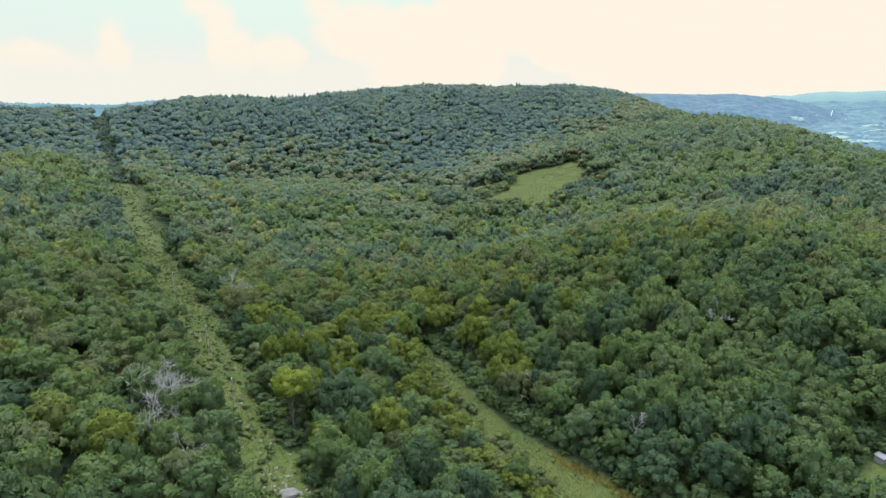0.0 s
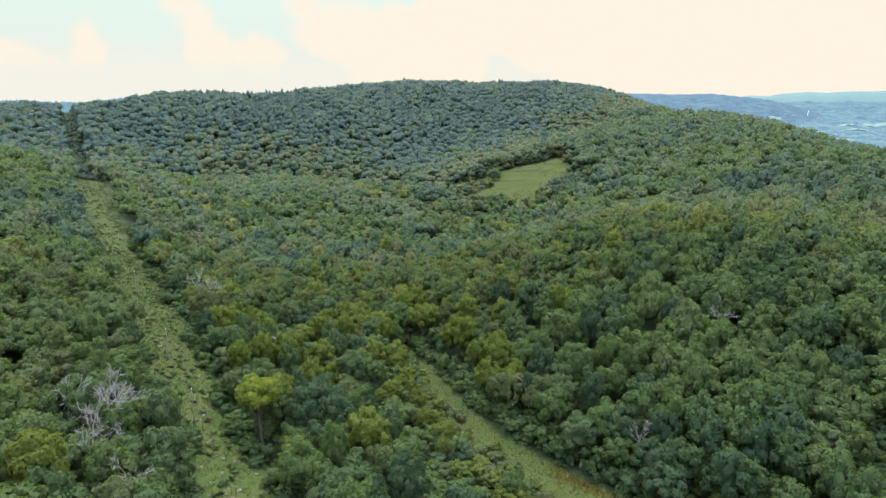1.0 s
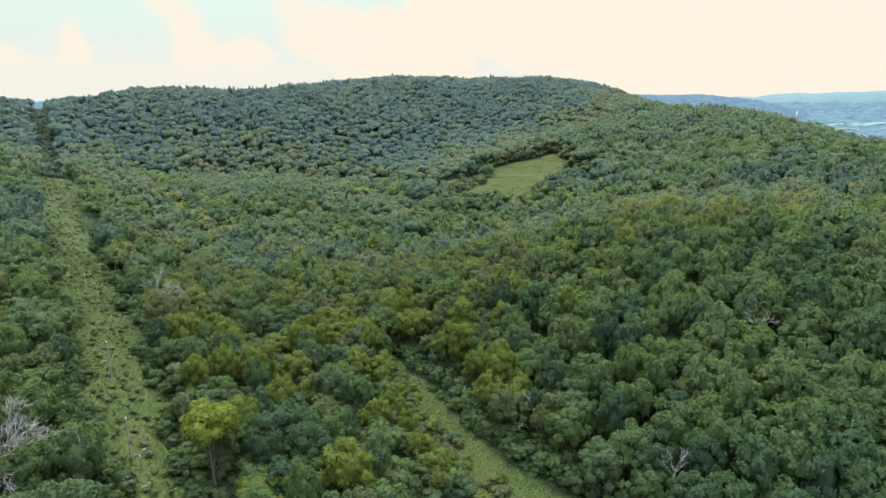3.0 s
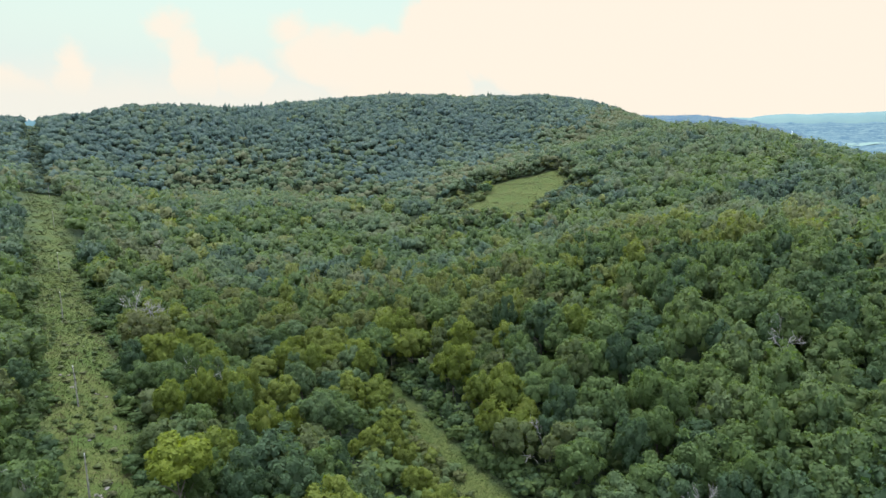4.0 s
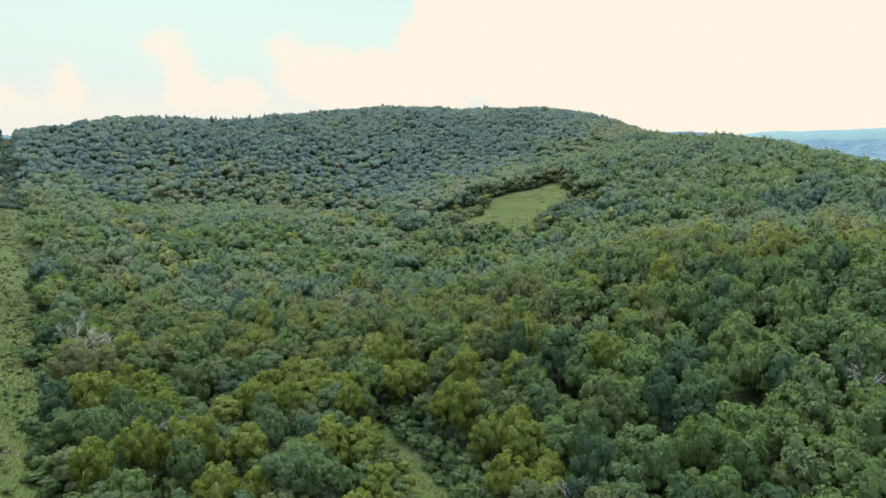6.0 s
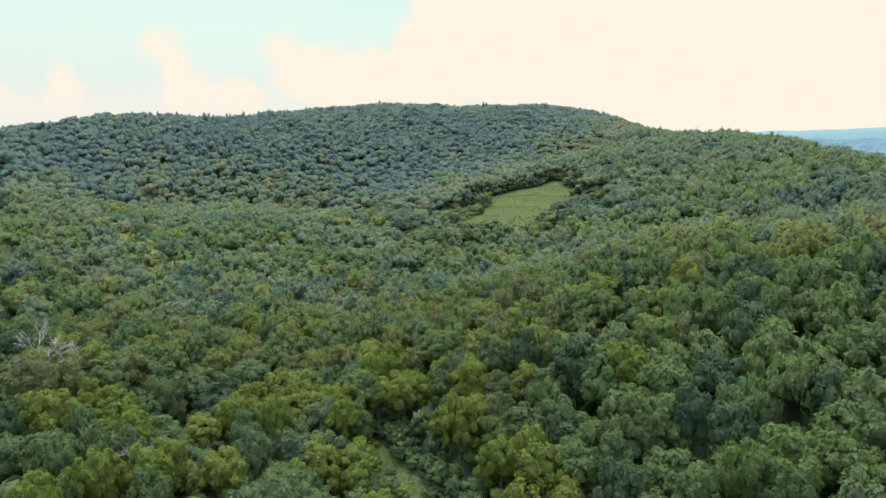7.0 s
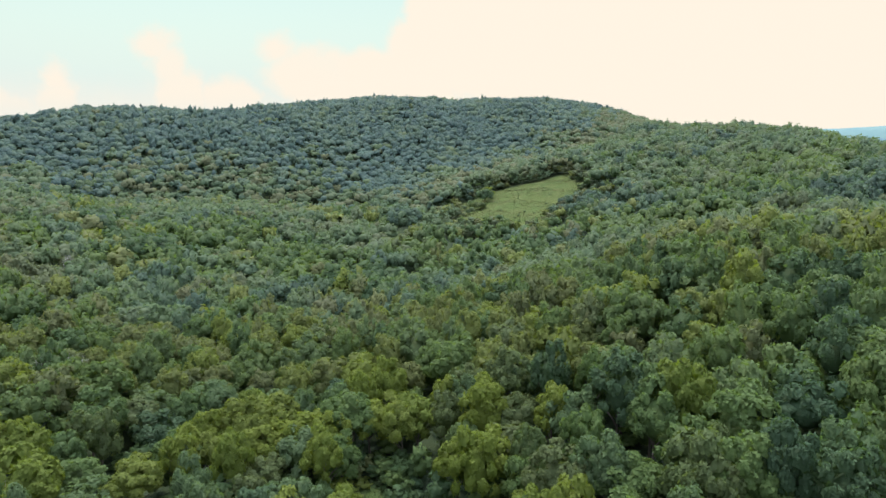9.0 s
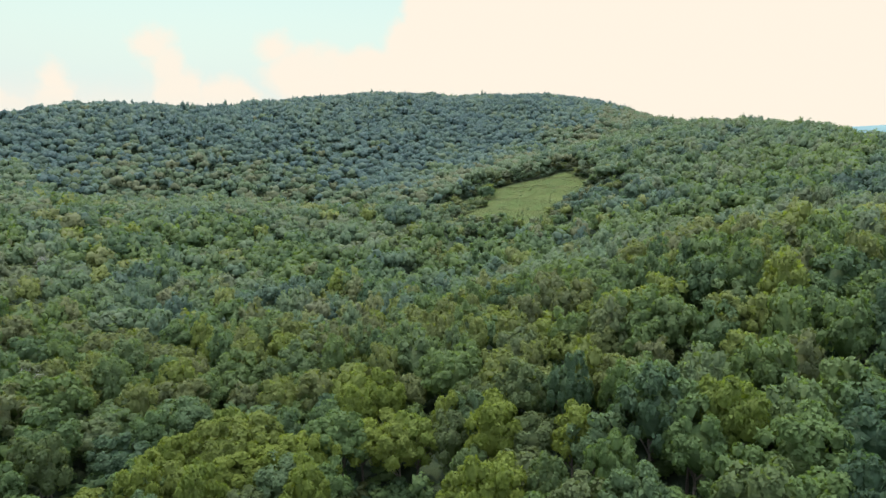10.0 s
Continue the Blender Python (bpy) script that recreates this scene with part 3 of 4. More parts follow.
CLOSE = [crown_arrays(vr, 4.5, 13.0, vr.uniform(2.6, 5.0), (20, 17, 23)[k % 3], 1000, 0.40) for k in range(9)]
MIDDLE = [crown_arrays(vr, 4.5, 13.0, vr.uniform(4.4, 6.2), (13, 11, 15)[k % 3], 190, 0.66, loose=0.45) for k in range(10)]
FAR = [crown_arrays(vr, 4.5, 13.0, vr.uniform(4.2, 5.8), (8, 7, 9)[k % 3], 40, 0.90, loose=0.35) for k in range(12)]
DISTANT = [crown_arrays(vr, 4.5, 13.0, vr.uniform(4.0, 5.6), (5, 4, 5)[k % 3], 14, 0.9, loose=0.25) for k in range(12)]
SPIRE = [crown_arrays(vr, 4.5, 13.0, 2.0, 8, 34, 0.80, reach=1.6) for k in range(6)]
BUSH = [crown_arrays(vr, 4.5, 13.0, 0.0, 4, 16, 1.1) for k in range(6)]
LEAFY = [crown_arrays(vr, 4.5, 13.0, 0.0, (7, 8, 9)[k % 3], 120, 0.80, rough=0.28) for k in range(6)]


def in_close(x, y):
    return ((x - 4) / 125) ** 2 + ((y - 160) / 120) ** 2 < 1


def in_sight(x, y, more=60):
    return (x < more * 0.6 + 0.80 * y) & (x > -more * 0.6 - 0.76 * y)


x, y = scatter(-330, 330, 50, 335, 7.0)
ok = wooded(x, y) & ~in_near(x, y) & in_sight(x, y)
x, y = x[ok], y[ok]
tint = tree_tint(x, y, len(x))
near = in_close(x, y) & (y > 54)
woodland("woodland", x[near], y[near], WOOD, "dense green broadleaf woods beside the cutting and the lane", CLOSE, tint[near])
# haze painted in: warm greens turn grey up the hollow, blue-green on the ridge
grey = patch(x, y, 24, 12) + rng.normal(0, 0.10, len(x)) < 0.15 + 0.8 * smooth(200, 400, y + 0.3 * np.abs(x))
part_a = ~near & ~grey
woodland("woodland", x[part_a], y[part_a], WOOD, "dense green broadleaf woods on the lower slopes", MIDDLE, tint[part_a])
part_b = ~near & grey
woodland("woodland", x[part_b], y[part_b], SPUR_HAZE, "broadleaf woods on the middle slopes, greyed for haze", MIDDLE, tint[part_b])

def ridge_foot(x):
    """Where the spur and the knolls end and the long ridge begins."""
    return np.interp(x, [-450, -268, -222, -125, -64, -18, 12, 60, 110, 180, 260, 400], [470, 482, 515, 545, 524, 488, 490, 518, 540, 610, 690, 760])


x, y = scatter(-470, 520, 335, 640, 6.5)
ok = wooded(x, y) & in_sight(x, y)
x, y = x[ok], y[ok]
ridge = y + rng.normal(0, 9, len(x)) > ridge_foot(x)
tint = tree_tint(x, y, len(x))
fresh = ~ridge & (patch(x, y, 24, 12) + rng.normal(0, 0.10, len(x)) > 0.35 + 0.4 * smooth(350, 480, y))
woodland("woodland", x[fresh], y[fresh], WOOD, "fresh green broadleaf trees among the woods of the hollow", FAR, tint[fresh])
grey = ~ridge & ~fresh
woodland("woodland", x[grey], y[grey], SPUR_HAZE, "green broadleaf woods in the hollow and on the spur", FAR, tint[grey])
x2, y2 = scatter(-540, 480, 640, 780, 5.2)
ok = wooded(x2, y2) & in_sight(x2, y2)
x, y = np.concatenate([x[ridge], x2[ok]]), np.concatenate([y[ridge], y2[ok]])
n = len(x)
tint = np.clip(rng.normal(0.42, 0.22, n) + 0.5 * (patch(x, y, 35, 6) - 0.5) + 0.16 * smooth(40, 0, y - ridge_foot(x) - 30) * (x > -90), 0, 1)
h = rng.uniform(10.5, 13.5, n) + 3 * (patch(x, y, 18, 2) - 0.5) + 3.5 * smooth(0.6, 0.85, patch(x, y, 13, 4)) * smooth(-60, -120, x)
r = 3.3 + 1.2 * rng.random(n) ** 1.3 + 0.6 * (y < 640)
# slim pines stand among the broadleaf trees of the ridge
pine = rng.random(n) < 0.02 + 0.34 * np.exp(-((x + 150) / 75) ** 2) * smooth(600, 640, y)
# greener trees climb into the lower flank, so the haze colour comes on gradually
climb = ~pine & (patch(x, y, 28, 9) * 0.6 + 0.4 * rng.random(n) > 0.22 + 0.62 * smooth(0, 130, y - ridge_foot(x)))
blue = ~pine & ~climb
woodland("woodland", x[climb], y[climb], SPUR_HAZE, "broadleaf woods on the lower flank of the ridge, greyed for haze", DISTANT, np.clip(tint[climb] + 0.1, 0, 0.8), (h[climb], r[climb]))
woodland("woodland", x[blue], y[blue], RIDGE_HAZE, "woods on the long ridge, coloured blue-green for haze", DISTANT, tint[blue], (h[blue], r[blue]))
woodland("woodland", x[pine], y[pine], RIDGE_HAZE, "slim dark pines among the woods of the ridge", SPIRE, tint[pine] * 0.8, (h[pine] + 1.8, r[pine] * 0.58))

# the same woods go on behind the camera and to the sides
x, y = scatter(-300, 300, -90, 330, 14.0)
ok = wooded(x, y) & ((y < 50) | ~in_sight(x, y))
x, y = x[ok], y[ok]
woodland("woodland", x, y, WOOD, "green broadleaf woods on the slopes around", DISTANT, tree_tint(x, y, len(x)))

# young trees and bushes stand out along the meadow's edge
x, y = scatter(-10, 150, 395, 560, 4.6)
e = meadow_dist(x, y)
ok = (e > 0.8) & (e < 11)
x, y, e = x[ok], y[ok], e[ok]
n = len(x)
front = y + 0.5 * (x - 76) < 458
h = np.where(front, rng.uniform(2.0, 4.5, n), rng.uniform(2.2, 5.5, n)) + 0.35 * e
woodland("woodland", x, y, SPUR_HAZE, "young trees and scrub round the hill meadow", LEAFY, np.clip(rng.normal(0.74, 0.2, n), 0, 1), (h, h * 0.30 + rng.uniform(0.7, 1.4, n)))

# bushes under the edge of the wood
x, y = scatter(-170, 120, 88, 330, 2.3)
e = edge_dist(x, y)
ok = (e > -0.6) & (e < 4.5) & in_sight(x, y, 20)
x, y = x[ok], y[ok]
side_d, side = lane_dist(x, y)
tall = (side > 0) & (x > 5) & (e[ok] > 0.8)
warm = np.where((side < 0) & (side_d < 9), rng.uniform(0.25, 0.7, len(x)), 0.0)
woodland("undergrowth", x, y, WOOD, "leafy bushes along the edges of the wood", LEAFY, np.clip(rng.normal(0.35, 0.16, len(x)) + warm, 0, 1), (rng.uniform(1.2, 4.2, len(x)) + tall * rng.uniform(0.5, 3.2, len(x)), rng.uniform(0.9, 2.0, len(x)) + 0.5 * tall), "bushes")
x, y = scatter(-115, 125, 84, 260, 6.4)
ok = (edge_dist(x, y) > 3.5) & in_close(x, y)
x, y = x[ok], y[ok]
woodland("undergrowth", x, y, WOOD, "shady bushes and saplings under the trees", LEAFY, np.clip(rng.normal(0.42, 0.16, len(x)), 0, 1), (rng.uniform(3.0, 8.0, len(x)), rng.uniform(1.7, 3.0, len(x))), "bushes")
x, y = scatter(-240, -20, 92, 430, 1.9)
off, along = line_dist(x, y)
ok = (np.abs(off + 0.5) < 7.5) & (rng.random(len(x)) < 0.26)
x, y = x[ok], y[ok]
woodland("undergrowth", x, y, WEEDS, "low scrubby bushes among the weeds of the cutting", BUSH, np.clip(rng.normal(0.42, 0.2, len(x)), 0, 0.75), (rng.uniform(0.4, 1.2, len(x)), rng.uniform(0.4, 1.0, len(x))), "bushes")
x, y = scatter(-440, -240, 430, 780, 3.2)
off, along = line_dist(x, y)
ok = (np.abs(off + 0.5) < 6.5) & (along > 400)
x, y = x[ok], y[ok]
woodland("undergrowth", x, y, RIDGE_HAZE, "scrub in the narrow upper end of the cutting", BUSH, np.clip(rng.normal(0.7, 0.2, len(x)), 0, 1), (rng.uniform(1.5, 4.0, len(x)), rng.uniform(1.6, 2.6, len(x))), "bushes")
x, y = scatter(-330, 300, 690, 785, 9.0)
woodland("undergrowth", x, y, RIDGE_HAZE, "young trees under the canopy of the ridge crest", BUSH, np.clip(rng.normal(0.4, 0.2, len(x)), 0, 1), (rng.uniform(5.0, 8.0, len(x)), rng.uniform(3.5, 5.0, len(x))), "bushes")
x, y = scatter(5, 130, 405, 530, 4.5)
ok = (meadow_dist(x, y) < -3) & (rng.random(len(x)) < 0.16)
x, y = x[ok], y[ok]
woodland("undergrowth", x, y, SPUR_HAZE, "low bushes dotted over the hill meadow", BUSH, np.clip(rng.normal(0.7, 0.15, len(x)), 0, 1), (rng.uniform(0.5, 1.3, len(x)), rng.uniform(0.5, 1.1, len(x))), "bushes")


# ---- weeds and grass ----


def tuft(rng, blades, spread):
    """Blades of a tussock, one unit high."""
    V, F = [], []
    for k in range(blades):
        a, b = rng.uniform(0, 6.28), rng.uniform(0, 6.28)
        p = np.array([math.cos(a), math.sin(a), 0]) * rng.uniform(0, spread)
        w = np.array([math.cos(b), math.sin(b), 0]) * 0.085
        t = p + np.array([math.cos(a) * 0.5, math.sin(a) * 0.5, rng.uniform(0.55, 1.0)])
        n = len(V)
        V += [p - w, p + w, t + w * 0.5, t - w * 0.3]
        F.append((n, n + 1, n + 2, n + 3))
    return np.array(V), np.zeros((0, 3), int), np.array(F), None


TUFTS = [tuft(vr, 7, 0.75) for k in range(7)]


def weeds(x, y, label, tint, lo, hi, mat=WEEDS):
    """Tussocks: the unit shapes scaled from lo to hi metres."""
    n = len(x)
    s = rng.uniform(lo, hi, n)
    return woodland("weeds", x, y, mat, label, TUFTS, tint, (s * 13.0 * 0.8, s * 4.5), "grass")


x, y = scatter(-275, -15, 84, 480, 0.92)
off, along = line_dist(x, y)
ok = (np.abs(off + 0.5) < 7.6 + 2.2 * smooth(60, 130, along) + np.sin(along * 0.13)) & (rng.random(len(x)) < np.clip(1.3 - along / 400, 0.4, 1))
ok &= ~((along < 22) & (rng.random(len(x)) < 0.45))
x, y, along = x[ok], y[ok], along[ok]
t = np.clip(0.42 + 0.5 * (patch(x, y, 5, 3) - 0.5) + rng.normal(0, 0.19, len(x)), 0, 0.85)
t = np.where((along < 130) & (patch(x, y, 3.4, 7) + rng.normal(0, 0.08, len(x)) > 0.66 - 0.08 * smooth(30, 5, along)), 0.87, t)
t = t + 0.12 * smooth(90, 200, along) * (t < 0.7)
weeds(x, y, "tall rough weeds and grass in the cutting", t, 0.35, 0.80)
x, y = scatter(-14, 78, 90, 200, 2.6)
d, side = lane_dist(x, y)
ok = (side < 0) & (d > -4.5) & (d < 1.5) & (rng.random(len(x)) < 0.55)
x, y = x[ok], y[ok]
woodland("undergrowth", x, y, WOOD, "yellow-green shrubs spreading into the grassy lane", LEAFY, np.clip(rng.normal(0.8, 0.15, len(x)), 0.4, 1), (rng.uniform(0.9, 2.6, len(x)), rng.uniform(0.8, 1.7, len(x))), "bushes")
GOLD_WIDE = 2.2
x, y = scatter(-14, 78, 90, 210, 0.62)
d, side = lane_dist(x, y)
ok = d < 1.2
x, y, d, side = x[ok], y[ok], d[ok], side[ok]
t = np.clip(0.42 + 0.3 * (patch(x, y, 6, 4) - 0.5) + rng.normal(0, 0.07, len(x)), 0, 0.7)
gold = (side > 0) & (d > -GOLD_WIDE - 0.7 * np.sin(y * 0.5)) & (d < 0.6) & (y < 138) & (rng.random(len(x)) < smooth(138, 130, y))
# shade painted in: grass darkened along the right-hand edge of the lane
t = np.where((side > 0) & ~gold & (d > -2.4), t * 0.55, t)
weeds(x[gold], y[gold], "orange-brown goldenrod along the edge of the lane", rng.random(gold.sum()), 0.55, 1.1, GOLD)
x, y, t = x[~gold], y[~gold], t[~gold]
weeds(x, y, "lush green grass on the sloping lane", t, 0.28, 0.62)
x, y = scatter(5, 130, 405, 530, 1.1)
ok = meadow_dist(x, y) < 4
x, y = x[ok], y[ok]
weeds(x, y, "yellowing meadow grass on the hillside", np.clip(0.5 + 0.9 * (patch(x, y, 9, 1) - 0.5) + rng.normal(0, 0.12, len(x)), 0, 1), 0.35, 0.7, HAY)
x, y = scatter(76, 124, 86, 128, 0.75)
ok = lawn_dist(x, y) < 0.5
x, y = x[ok], y[ok]
weeds(x, y, "short green lawn beside the shed", np.clip(rng.normal(0.36, 0.05, len(x)), 0, 0.66), 0.12, 0.22)


# ---- rocks in the cutting ----
def rock_mesh(seed, flat):
    bm = bmesh.new()
    bmesh.ops.create_icosphere(bm, subdivisions=3, radius=0.5)
    for v in bm.verts:
        n = noise.noise(v.co * 1.9 + Vector((seed * 7.1, 0, 0))) * 0.34 + noise.noise(v.co * 5.0 + Vector((seed, 3, 0))) * 0.10
        v.co = v.co * (1 + n)
        v.co.x = max(-0.46, min(0.44, v.co.x))
        v.co.z *= flat
    me = bpy.data.meshes.new("rock")
    bm.to_mesh(me)
    bm.free()
    me.materials.append(ROCK)
    return me


ROCKS = [rock_mesh(k, 0.4 + 0.1 * (k % 4)) for k in range(6)]


def rock(x, y, size, k, name="rock", label="pale limestone rock lying in the weeds", group="rocks in the cutting"):
    ob = new(name, ROCKS[k])
    ob.matrix_basis = pose(x, y, float(ground_z(x, y)[0]) + size * 0.04, 0, 0, rng.uniform(0, 360)) @ Matrix.Diagonal((size, size * rng.uniform(0.6, 1.0), size * rng.uniform(0.45, 0.9), 1))
    return tagged(ob, label, "rock", group)


def on_line(along, off):
    """A point so far along the cutting and to its right."""
    dx, dy = LINE_B[0] - LINE_A[0], LINE_B[1] - LINE_A[1]
    n = math.hypot(dx, dy)
    return LINE_A[0] + dx / n * along + dy / n * off, LINE_A[1] + dy / n * along - dx / n * off


rock(-29.6, 100.4, 4.3, 1, "boulder", "large rounded pale boulder at the foot of the cutting", "")
for k in range(110):
    rock(*on_line(rng.uniform(-4, 14) if k < 84 else rng.uniform(12, 30), rng.normal(-1.0, 2.6)), rng.uniform(0.25, 1.0), k % 6)
for along, off in ((34, -1.2), (43, -0.5), (45, 0.2), (58, -0.6), (60, 0.4), (82, 2.4), (84, -2.6), (88, -2.2), (92, -1.8), (112, -2.0), (115, 1.0), (140, -1.5), (143, -0.5), (171, 0.8), (176, -2.4), (66, 3.4), (27, 1.8), (30, 2.8), (190, -1.0), (210, 0.5)):
    for q in range(int(rng.integers(1, 4))):
        rock(*on_line(along + rng.normal(0, 1.0), off + rng.normal(0, 0.8)), rng.uniform(0.4, 1.0), int(rng.integers(0, 6)))


# ---- utility poles ----
PORCELAIN = plain("grey_porcelain", [(0.3, (0.55, 0.56, 0.55)), (0.7, (0.70, 0.71, 0.70))], 6.0, rough=0.3, bump=0.05)
STEEL = plain("galvanised_steel", [(0.3, (0.32, 0.33, 0.34)), (0.7, (0.46, 0.47, 0.48))], 8.0, rough=0.5, metal=0.8, bump=0.1)


def cone_bm(r1, r2, h, z0, x=0.0, sides=12):
    bm = bmesh.new()
    bmesh.ops.create_cone(bm, cap_ends=True, segments=sides, radius1=r1, radius2=r2, depth=h, matrix=Matrix.Translation((x, 0, z0 + h / 2)))
    return bm


def box_bm(sx, sy, sz, centre, bevel=0.0):
    bm = bmesh.new()
    bmesh.ops.create_cube(bm, size=1, matrix=Matrix.Translation(centre) @ Matrix.Diagonal((sx, sy, sz, 1)))
    if bevel:
        bmesh.ops.bevel(bm, geom=bm.edges[:], offset=bevel, segments=1, affect="EDGES")
    return bm


def utility_pole():
    root = new("utility_pole")
    part("shaft", cone_bm(0.13, 0.08, 9.3, -1.2), POLE, root)
    part("top_insulator", cone_bm(0.09, 0.06, 0.34, 8.1), PORCELAIN, root, "pale pole-top insulator")
    part("ground_wire", box_bm(0.03, 0.03, 7.0, (0.16, -0.02, 3.4)), STEEL, root)
    return tagged(root, "weathered grey wooden utility pole standing in the cutting", "utility pole", "poles of the power line")


POLES = [(-48.8, 127), (-65.7, 156.2), (-101.6, 215.8), (-139, 281), (-182, 355), (-228, 433)]
first_pole = None
for px, py in POLES:
    m = pose(px, py, float(ground_z(px, py)[0]), rng.normal(0, 0.8), rng.normal(0, 0.8), 31)
    if first_pole is None:
        first_pole = utility_pole()
        first_pole.matrix_basis = m
    else:
        copy_thing(first_pole, m)


# ---- dead trees ----
def dead_tree_mesh(seed, h, lean, spread):
    """Bare grey stem that forks three times into thin twigs."""
    q = np.random.default_rng(seed)
    ts = []

    def grow(p, d, length, r, level):
        bend = d + q.normal(0, 0.12, 3)
        mid = p + d * length * 0.5
        e = mid + bend / np.linalg.norm(bend) * length * 0.5
        ts.append(tube([p, mid, e], [r, r * 0.75, r * 0.45], 5 if level < 2 else 3))
        if level == 4:
            return
        for k in range(3 if level < 2 else 4):
            nd_ = d + q.normal(0, spread, 3) + np.array([0, 0, 0.12])
            nd_ /= np.linalg.norm(nd_)
            s = p + (e - p) * q.uniform(0.45, 1.0)
            grow(s, nd_, length * q.uniform(0.5, 0.8), max(0.02, r * 0.58), level + 1)

    d = np.array([lean, 0.1, 1.0])
    grow(np.array([0, 0, -0.4]), d / np.linalg.norm(d), h * 0.42, 0.09, 0)
    return join_tubes("dead_tree", ts, DEAD)


DEAD_MESH = [dead_tree_mesh(3, 13, 0.05, 0.5), dead_tree_mesh(8, 12, 0.35, 0.55), dead_tree_mesh(15, 10, -0.25, 0.6)]
for k, (px, py, big) in enumerate([(-53, 106, 1.05), (-56, 101, 1.1), (-51, 111, 0.95), (-59, 105, 1.0), (-57, 110, 1.0), (-54, 98, 0.9), (-42, 88, 0.9), (-72, 209, 1.15), (-66, 222, 1.1), (-76, 205, 1.1), (-49, 173, 1.05), (-46, 176, 1.0), (80, 164, 1.2), (28, 158, 0.9), (84, 122, 1.1), (46.6, 130, 1.0), (-118, 330, 1.1), (-84, 300, 1.1)]):
    ob = new("dead_tree", DEAD_MESH[k % 3])
    ob.matrix_basis = pose(px, py, float(ground_z(px, py)[0]), 0, 0, rng.uniform(0, 360)) @ Matrix.Scale(big * 1.36, 4)
    tagged(ob, "bare grey dead tree with forked branches among leafy trees", "dead tree", "dead trees in the wood")

# ---- shed by the lawn ----
BOARDS = plain("whitewashed_boards", [(0.3, (0.16, 0.16, 0.155)), (0.7, (0.23, 0.23, 0.22))], 3.0)
SHEET = plain("pale_metal_roofing", [(0.3, (0.120, 0.126, 0.138)), (0.7, (0.168, 0.180, 0.192))], 2.0, rough=0.5, bump=0.1)
DOORWOOD = plain("dark_door_wood", [(0.3, (0.08, 0.07, 0.06)), (0.7, (0.15, 0.13, 0.11))], 4.0)


def shed():
    root = new("shed")
    for name, sx, sy, sz, c in (("side_wall", 0.1, 2.6, 2.0, (-1.6, 0, 1.0)), ("side_wall", 0.1, 2.6, 2.0, (1.6, 0, 1.0)), ("back_wall", 3.1, 0.1, 2.3, (0, 1.25, 1.15)), ("front_wall", 3.1, 0.1, 2.0, (0, -1.25, 1.0))):
        part(name, box_bm(sx, sy, sz, c), BOARDS, root)
    part("door", box_bm(0.9, 0.06, 1.75, (-0.5, -1.31, 0.9)), DOORWOOD, root, "dark wooden plank door")
    roof = box_bm(3.7, 3.2, 0.08, (0, 0, 0))
    bmesh.ops.transform(roof, matrix=pose(0, 0, 2.25, 7, 0, 0), verts=roof.verts)
    part("roof", roof, SHEET, root, "pale sheet-metal lean-to roof")
    return tagged(root, "small whitewashed shed with a pale metal roof", "shed")


shed().matrix_basis = pose(100.6, 122.2, float(ground_z(100.6, 122.2)[0]) - 0.1, 0, 0, 28) @ Matrix.Scale(0.7, 4)


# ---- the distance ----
# distance haze is put into a bluish base colour and a faint glow
def hazed_material(name, dark, light, scale, glow):
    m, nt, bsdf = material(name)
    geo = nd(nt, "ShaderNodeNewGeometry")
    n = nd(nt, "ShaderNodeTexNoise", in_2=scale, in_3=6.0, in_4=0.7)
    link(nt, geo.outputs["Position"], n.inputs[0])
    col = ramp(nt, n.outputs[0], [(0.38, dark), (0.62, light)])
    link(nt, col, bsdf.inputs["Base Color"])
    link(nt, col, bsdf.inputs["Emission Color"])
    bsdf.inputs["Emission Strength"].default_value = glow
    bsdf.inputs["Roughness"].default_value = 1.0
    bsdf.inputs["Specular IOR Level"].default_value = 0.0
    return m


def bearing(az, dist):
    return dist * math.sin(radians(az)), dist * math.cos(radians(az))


def far_ridge(name, az0, az1, dist, deep, crest, mat, label, lumps, step=0.1):
    """A wooded ridge far off: crest(az) is its height, lumps the size of the crowns along it."""
    q = np.random.default_rng(int(dist))
    azs, rows = np.arange(az0, az1, step), 26
    V = []
    for k in range(rows):
        u = k / (rows - 7)
        up = math.sin(min(u, 1.0) * math.pi / 2) if u <= 1 else max(0.0, 1 - (u - 1) * 3)
        for a in azs:
            x_, y_ = bearing(a + q.uniform(-0.04, 0.04), dist + deep * (u - 1))
            V.append((x_, y_, VALLEY - 4 + (crest(a) - VALLEY) * up + abs(q.normal(0, lumps))))
    n = len(azs)
    i = (np.arange(rows - 1)[:, None] * n + np.arange(n - 1)[None, :]).ravel()
    f = np.stack([i, i + 1, i + n + 1, i + n], -1)
    me = mesh_from(name, np.array(V), f.ravel(), [4] * len(f), mat, smooth_upto=len(f))
    return tagged(new(name, me), label, "hills", kind="structure")


def hump(a, c, w):
    """A soft rise of one at the bearing c."""
    return math.exp(-((a - c) / w) ** 2)


# blues and glow stand in for haze between here and the hills
NEAR_BLUE = hazed_material("woods_far_off", (0.038, 0.067, 0.100), (0.071, 0.107, 0.127), 0.03, 0.30)
VALE = hazed_material("vale_far_off", (0.039, 0.074, 0.105), (0.084, 0.127, 0.141), 0.02, 0.30)
FAR_BLUE = hazed_material("hills_far_off", (0.085, 0.137, 0.147), (0.096, 0.149, 0.152), 0.006, 0.55)
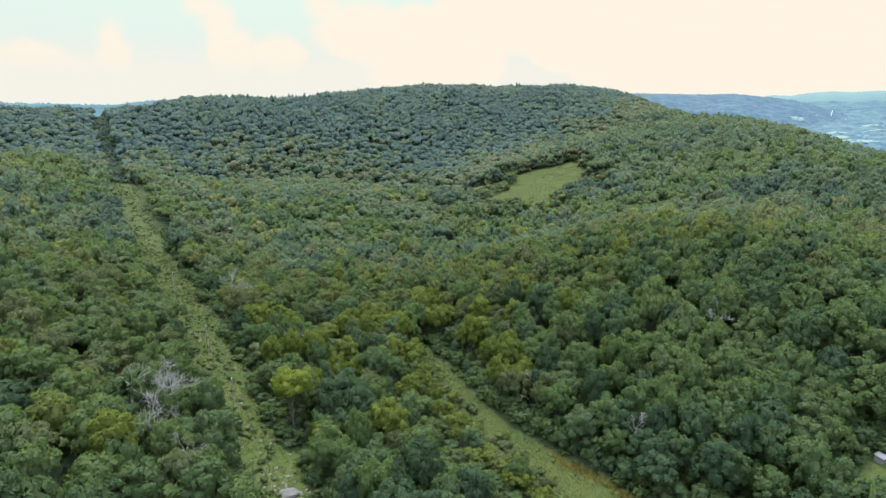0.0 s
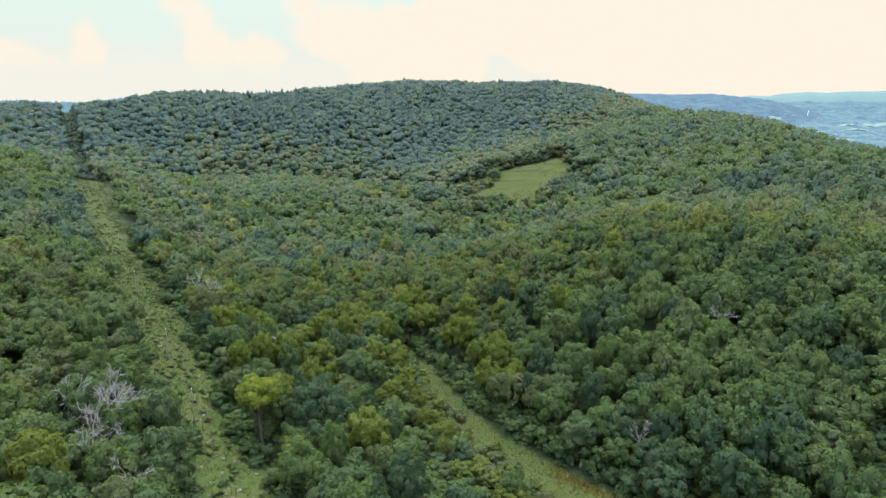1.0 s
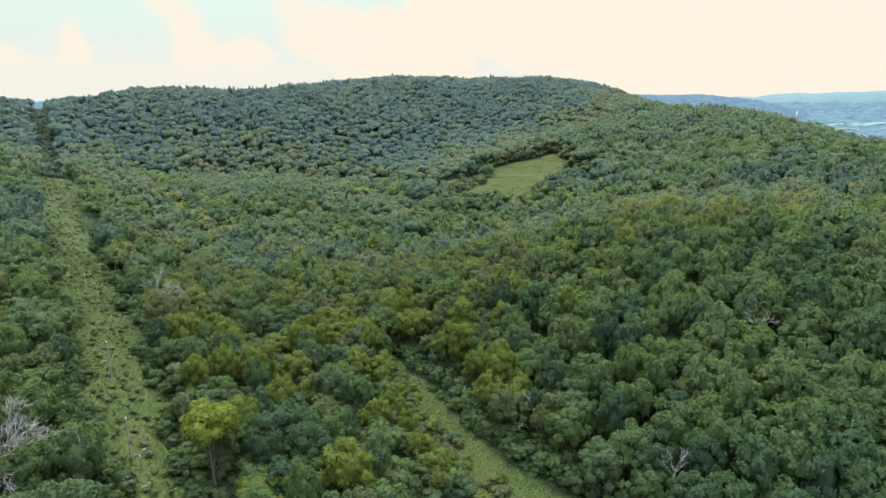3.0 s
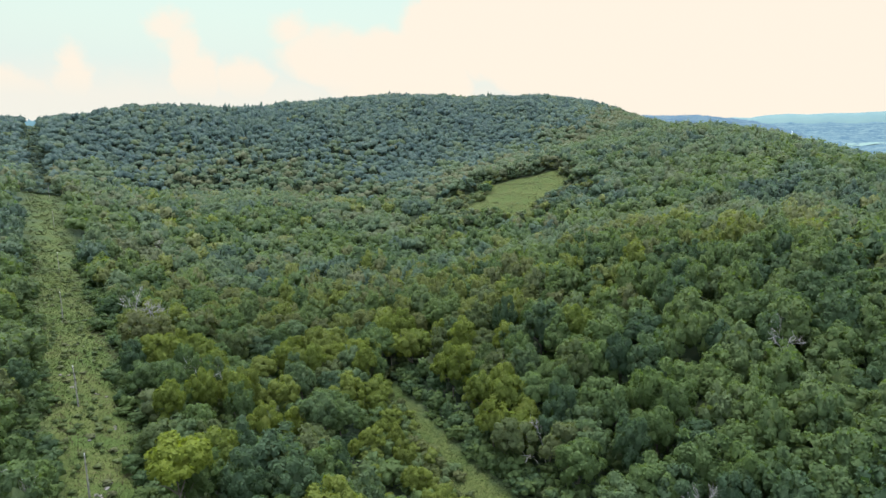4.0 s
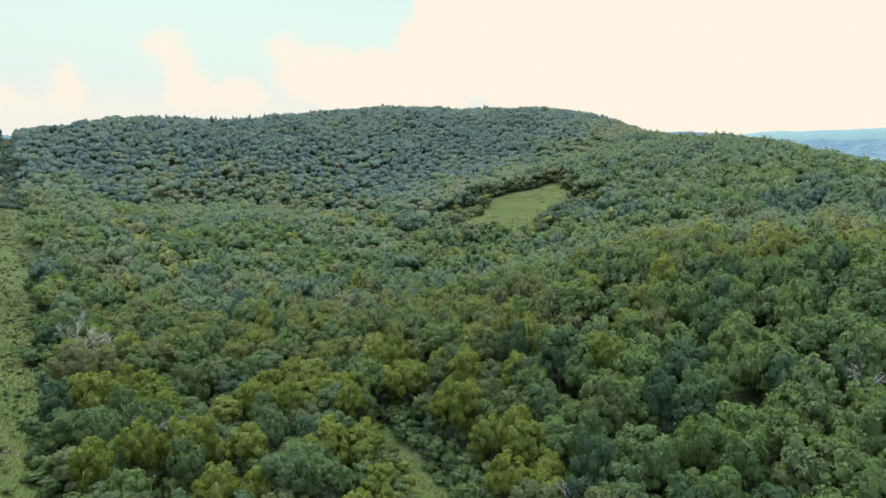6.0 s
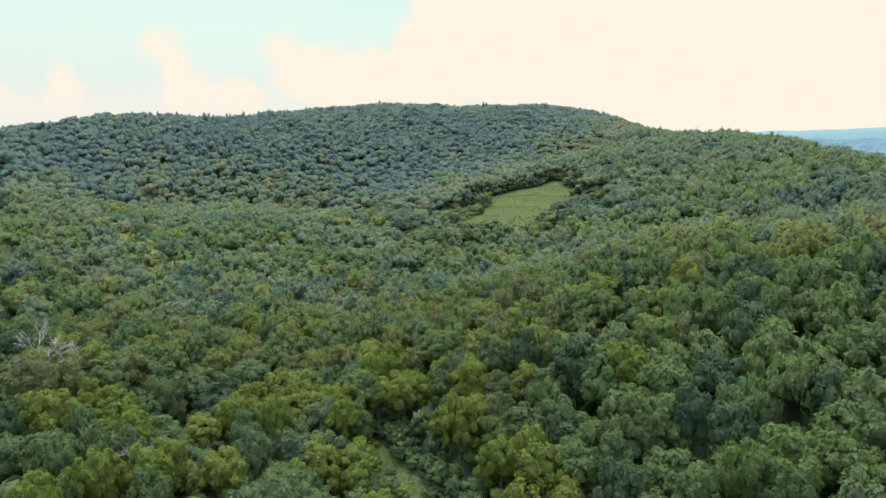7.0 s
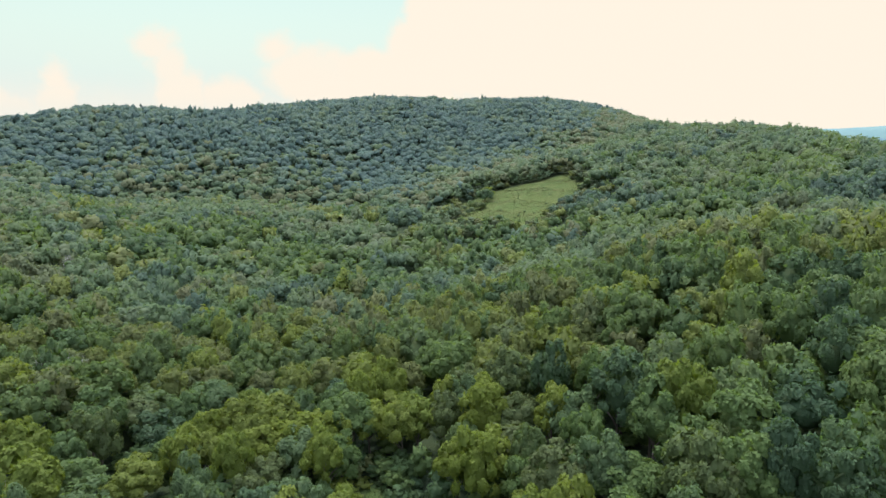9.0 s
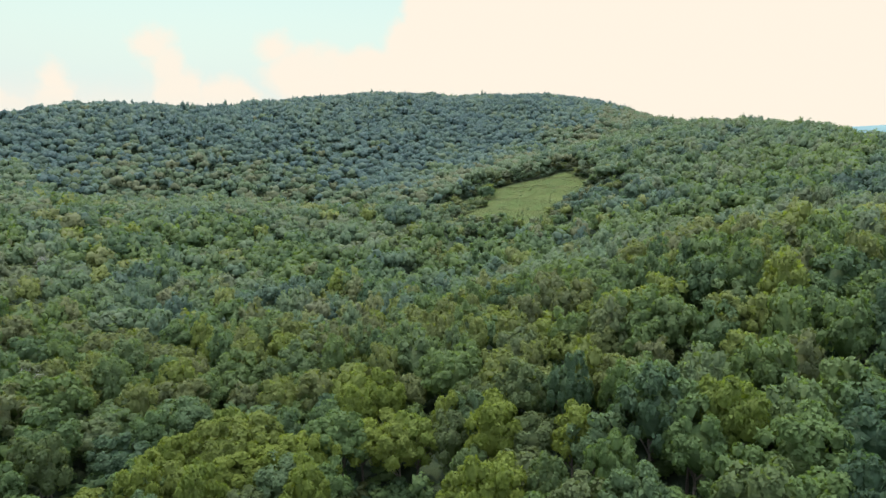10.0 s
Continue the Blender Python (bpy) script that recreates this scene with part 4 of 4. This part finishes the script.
BACK_HAZE = hazed_material("woods_behind_ridge", (0.045, 0.085, 0.100), (0.060, 0.105, 0.115), 0.02, 0.5)

BLUE_HILL = ((12, 130), (17, 138), (23, 131), (25.3, 133), (27.4, 120), (29.5, 107), (31.1, 84), (33, 52), (35, 10), (38, -60))


def blue_crest(a):
    """Height of the blue hill's crest at a bearing."""
    return float(np.interp(a, [q[0] for q in BLUE_HILL], [q[1] for q in BLUE_HILL]))


def vale_z(a, d):
    """The wooded vale rises gently to a low crest, shaped to fit the camera's view."""
    return float(np.interp(d, (900, 1500, 1800, 2300, 3000, 4000, 4300), (VALLEY, -22, 4, 14, 40, 100, 60))) + 5 * math.sin(a * 2.1 + d * 0.004) * math.sin(d * 0.0031 + 1)


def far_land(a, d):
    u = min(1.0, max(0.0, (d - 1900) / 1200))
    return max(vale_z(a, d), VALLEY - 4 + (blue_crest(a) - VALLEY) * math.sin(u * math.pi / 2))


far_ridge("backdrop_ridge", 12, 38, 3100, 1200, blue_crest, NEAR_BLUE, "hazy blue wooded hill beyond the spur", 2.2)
far_ridge("backdrop_ridge", 22, 60, 4500, 300, lambda a: float(np.interp(a, (22, 25, 27.4, 28, 29.4, 30.6, 32.3, 33.6, 35, 36.5, 40, 60), (90, 112, 137, 148, 144, 160, 168, 162, 169, 168, 182, 140))), FAR_BLUE, "ridge on the horizon, hazed pale blue", 1.0)
far_ridge("backdrop_ridge", -60, -12, 1500, 300, lambda a: 84 + 10 * hump(a, -24.5, 2.5) + 4 * hump(a, -36, 4), BACK_HAZE, "wooded ridge behind the long ridge, hazed blue-green", 2.0)


def vale_floor():
    """The wooded vale to the right of the hills, uneven with trees."""
    q = np.random.default_rng(5)
    azs, ds = np.arange(20, 62, 0.2), np.geomspace(950, 4300, 130)
    V = []
    for d in ds:
        for a in azs:
            V.append((*bearing(a, d), vale_z(a, d) + abs(q.normal(0, 2.6))))
    n = len(azs)
    i = (np.arange(len(ds) - 1)[:, None] * n + np.arange(n - 1)[None, :]).ravel()
    f = np.stack([i, i + 1, i + n + 1, i + n], -1)
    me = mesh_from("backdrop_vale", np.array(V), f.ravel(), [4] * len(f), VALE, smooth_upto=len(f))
    return tagged(new("backdrop_vale", me), "hazy blue wooded valley floor", "valley", kind="structure")


vale_floor()
# field greens are hazed and glow a little too
FIELD = hazed_material("fields_far_off", (0.095, 0.150, 0.150), (0.135, 0.190, 0.170), 0.012, 0.35)
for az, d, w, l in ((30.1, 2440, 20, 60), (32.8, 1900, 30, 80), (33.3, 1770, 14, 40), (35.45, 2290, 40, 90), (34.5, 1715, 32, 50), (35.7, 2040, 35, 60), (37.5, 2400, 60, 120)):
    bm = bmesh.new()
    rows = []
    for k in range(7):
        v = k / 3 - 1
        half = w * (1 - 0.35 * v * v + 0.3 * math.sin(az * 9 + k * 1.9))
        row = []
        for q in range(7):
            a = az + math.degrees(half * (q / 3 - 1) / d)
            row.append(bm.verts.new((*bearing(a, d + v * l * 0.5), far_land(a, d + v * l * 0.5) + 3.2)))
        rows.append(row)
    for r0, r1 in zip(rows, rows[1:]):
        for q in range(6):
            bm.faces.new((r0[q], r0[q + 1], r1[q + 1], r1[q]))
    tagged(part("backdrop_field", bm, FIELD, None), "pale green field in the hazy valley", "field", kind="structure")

# house walls and roofs carry the same painted haze and glow
WHITE = hazed_material("white_walls_far_off", (0.24, 0.30, 0.32), (0.28, 0.34, 0.36), 0.05, 0.2)
SLATE = hazed_material("roofs_far_off", (0.13, 0.18, 0.21), (0.17, 0.21, 0.24), 0.05, 0.2)


def far_house():
    root = new("house")
    part("wall", box_bm(15, 9, 6, (0, 0, 3)), WHITE, root)
    bm = bmesh.new()
    a = [bm.verts.new(c) for c in ((-8, -5, 6), (8, -5, 6), (8, 5, 6), (-8, 5, 6), (-8, 0, 10), (8, 0, 10))]
    for f in ((0, 1, 5, 4), (2, 3, 4, 5), (0, 4, 3), (1, 2, 5), (3, 2, 1, 0)):
        bm.faces.new([a[i] for i in f])
    part("roof", bm, SLATE, root, "grey pitched roof")
    return tagged(root, "small white house far off in the valley", "house", "houses in the valley")


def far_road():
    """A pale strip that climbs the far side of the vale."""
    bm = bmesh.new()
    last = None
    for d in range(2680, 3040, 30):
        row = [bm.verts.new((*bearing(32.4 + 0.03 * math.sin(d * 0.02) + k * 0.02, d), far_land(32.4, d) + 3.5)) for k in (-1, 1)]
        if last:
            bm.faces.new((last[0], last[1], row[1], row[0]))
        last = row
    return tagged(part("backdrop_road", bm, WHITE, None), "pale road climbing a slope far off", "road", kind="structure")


far_road()
hr = random.Random(4)
first_house = None
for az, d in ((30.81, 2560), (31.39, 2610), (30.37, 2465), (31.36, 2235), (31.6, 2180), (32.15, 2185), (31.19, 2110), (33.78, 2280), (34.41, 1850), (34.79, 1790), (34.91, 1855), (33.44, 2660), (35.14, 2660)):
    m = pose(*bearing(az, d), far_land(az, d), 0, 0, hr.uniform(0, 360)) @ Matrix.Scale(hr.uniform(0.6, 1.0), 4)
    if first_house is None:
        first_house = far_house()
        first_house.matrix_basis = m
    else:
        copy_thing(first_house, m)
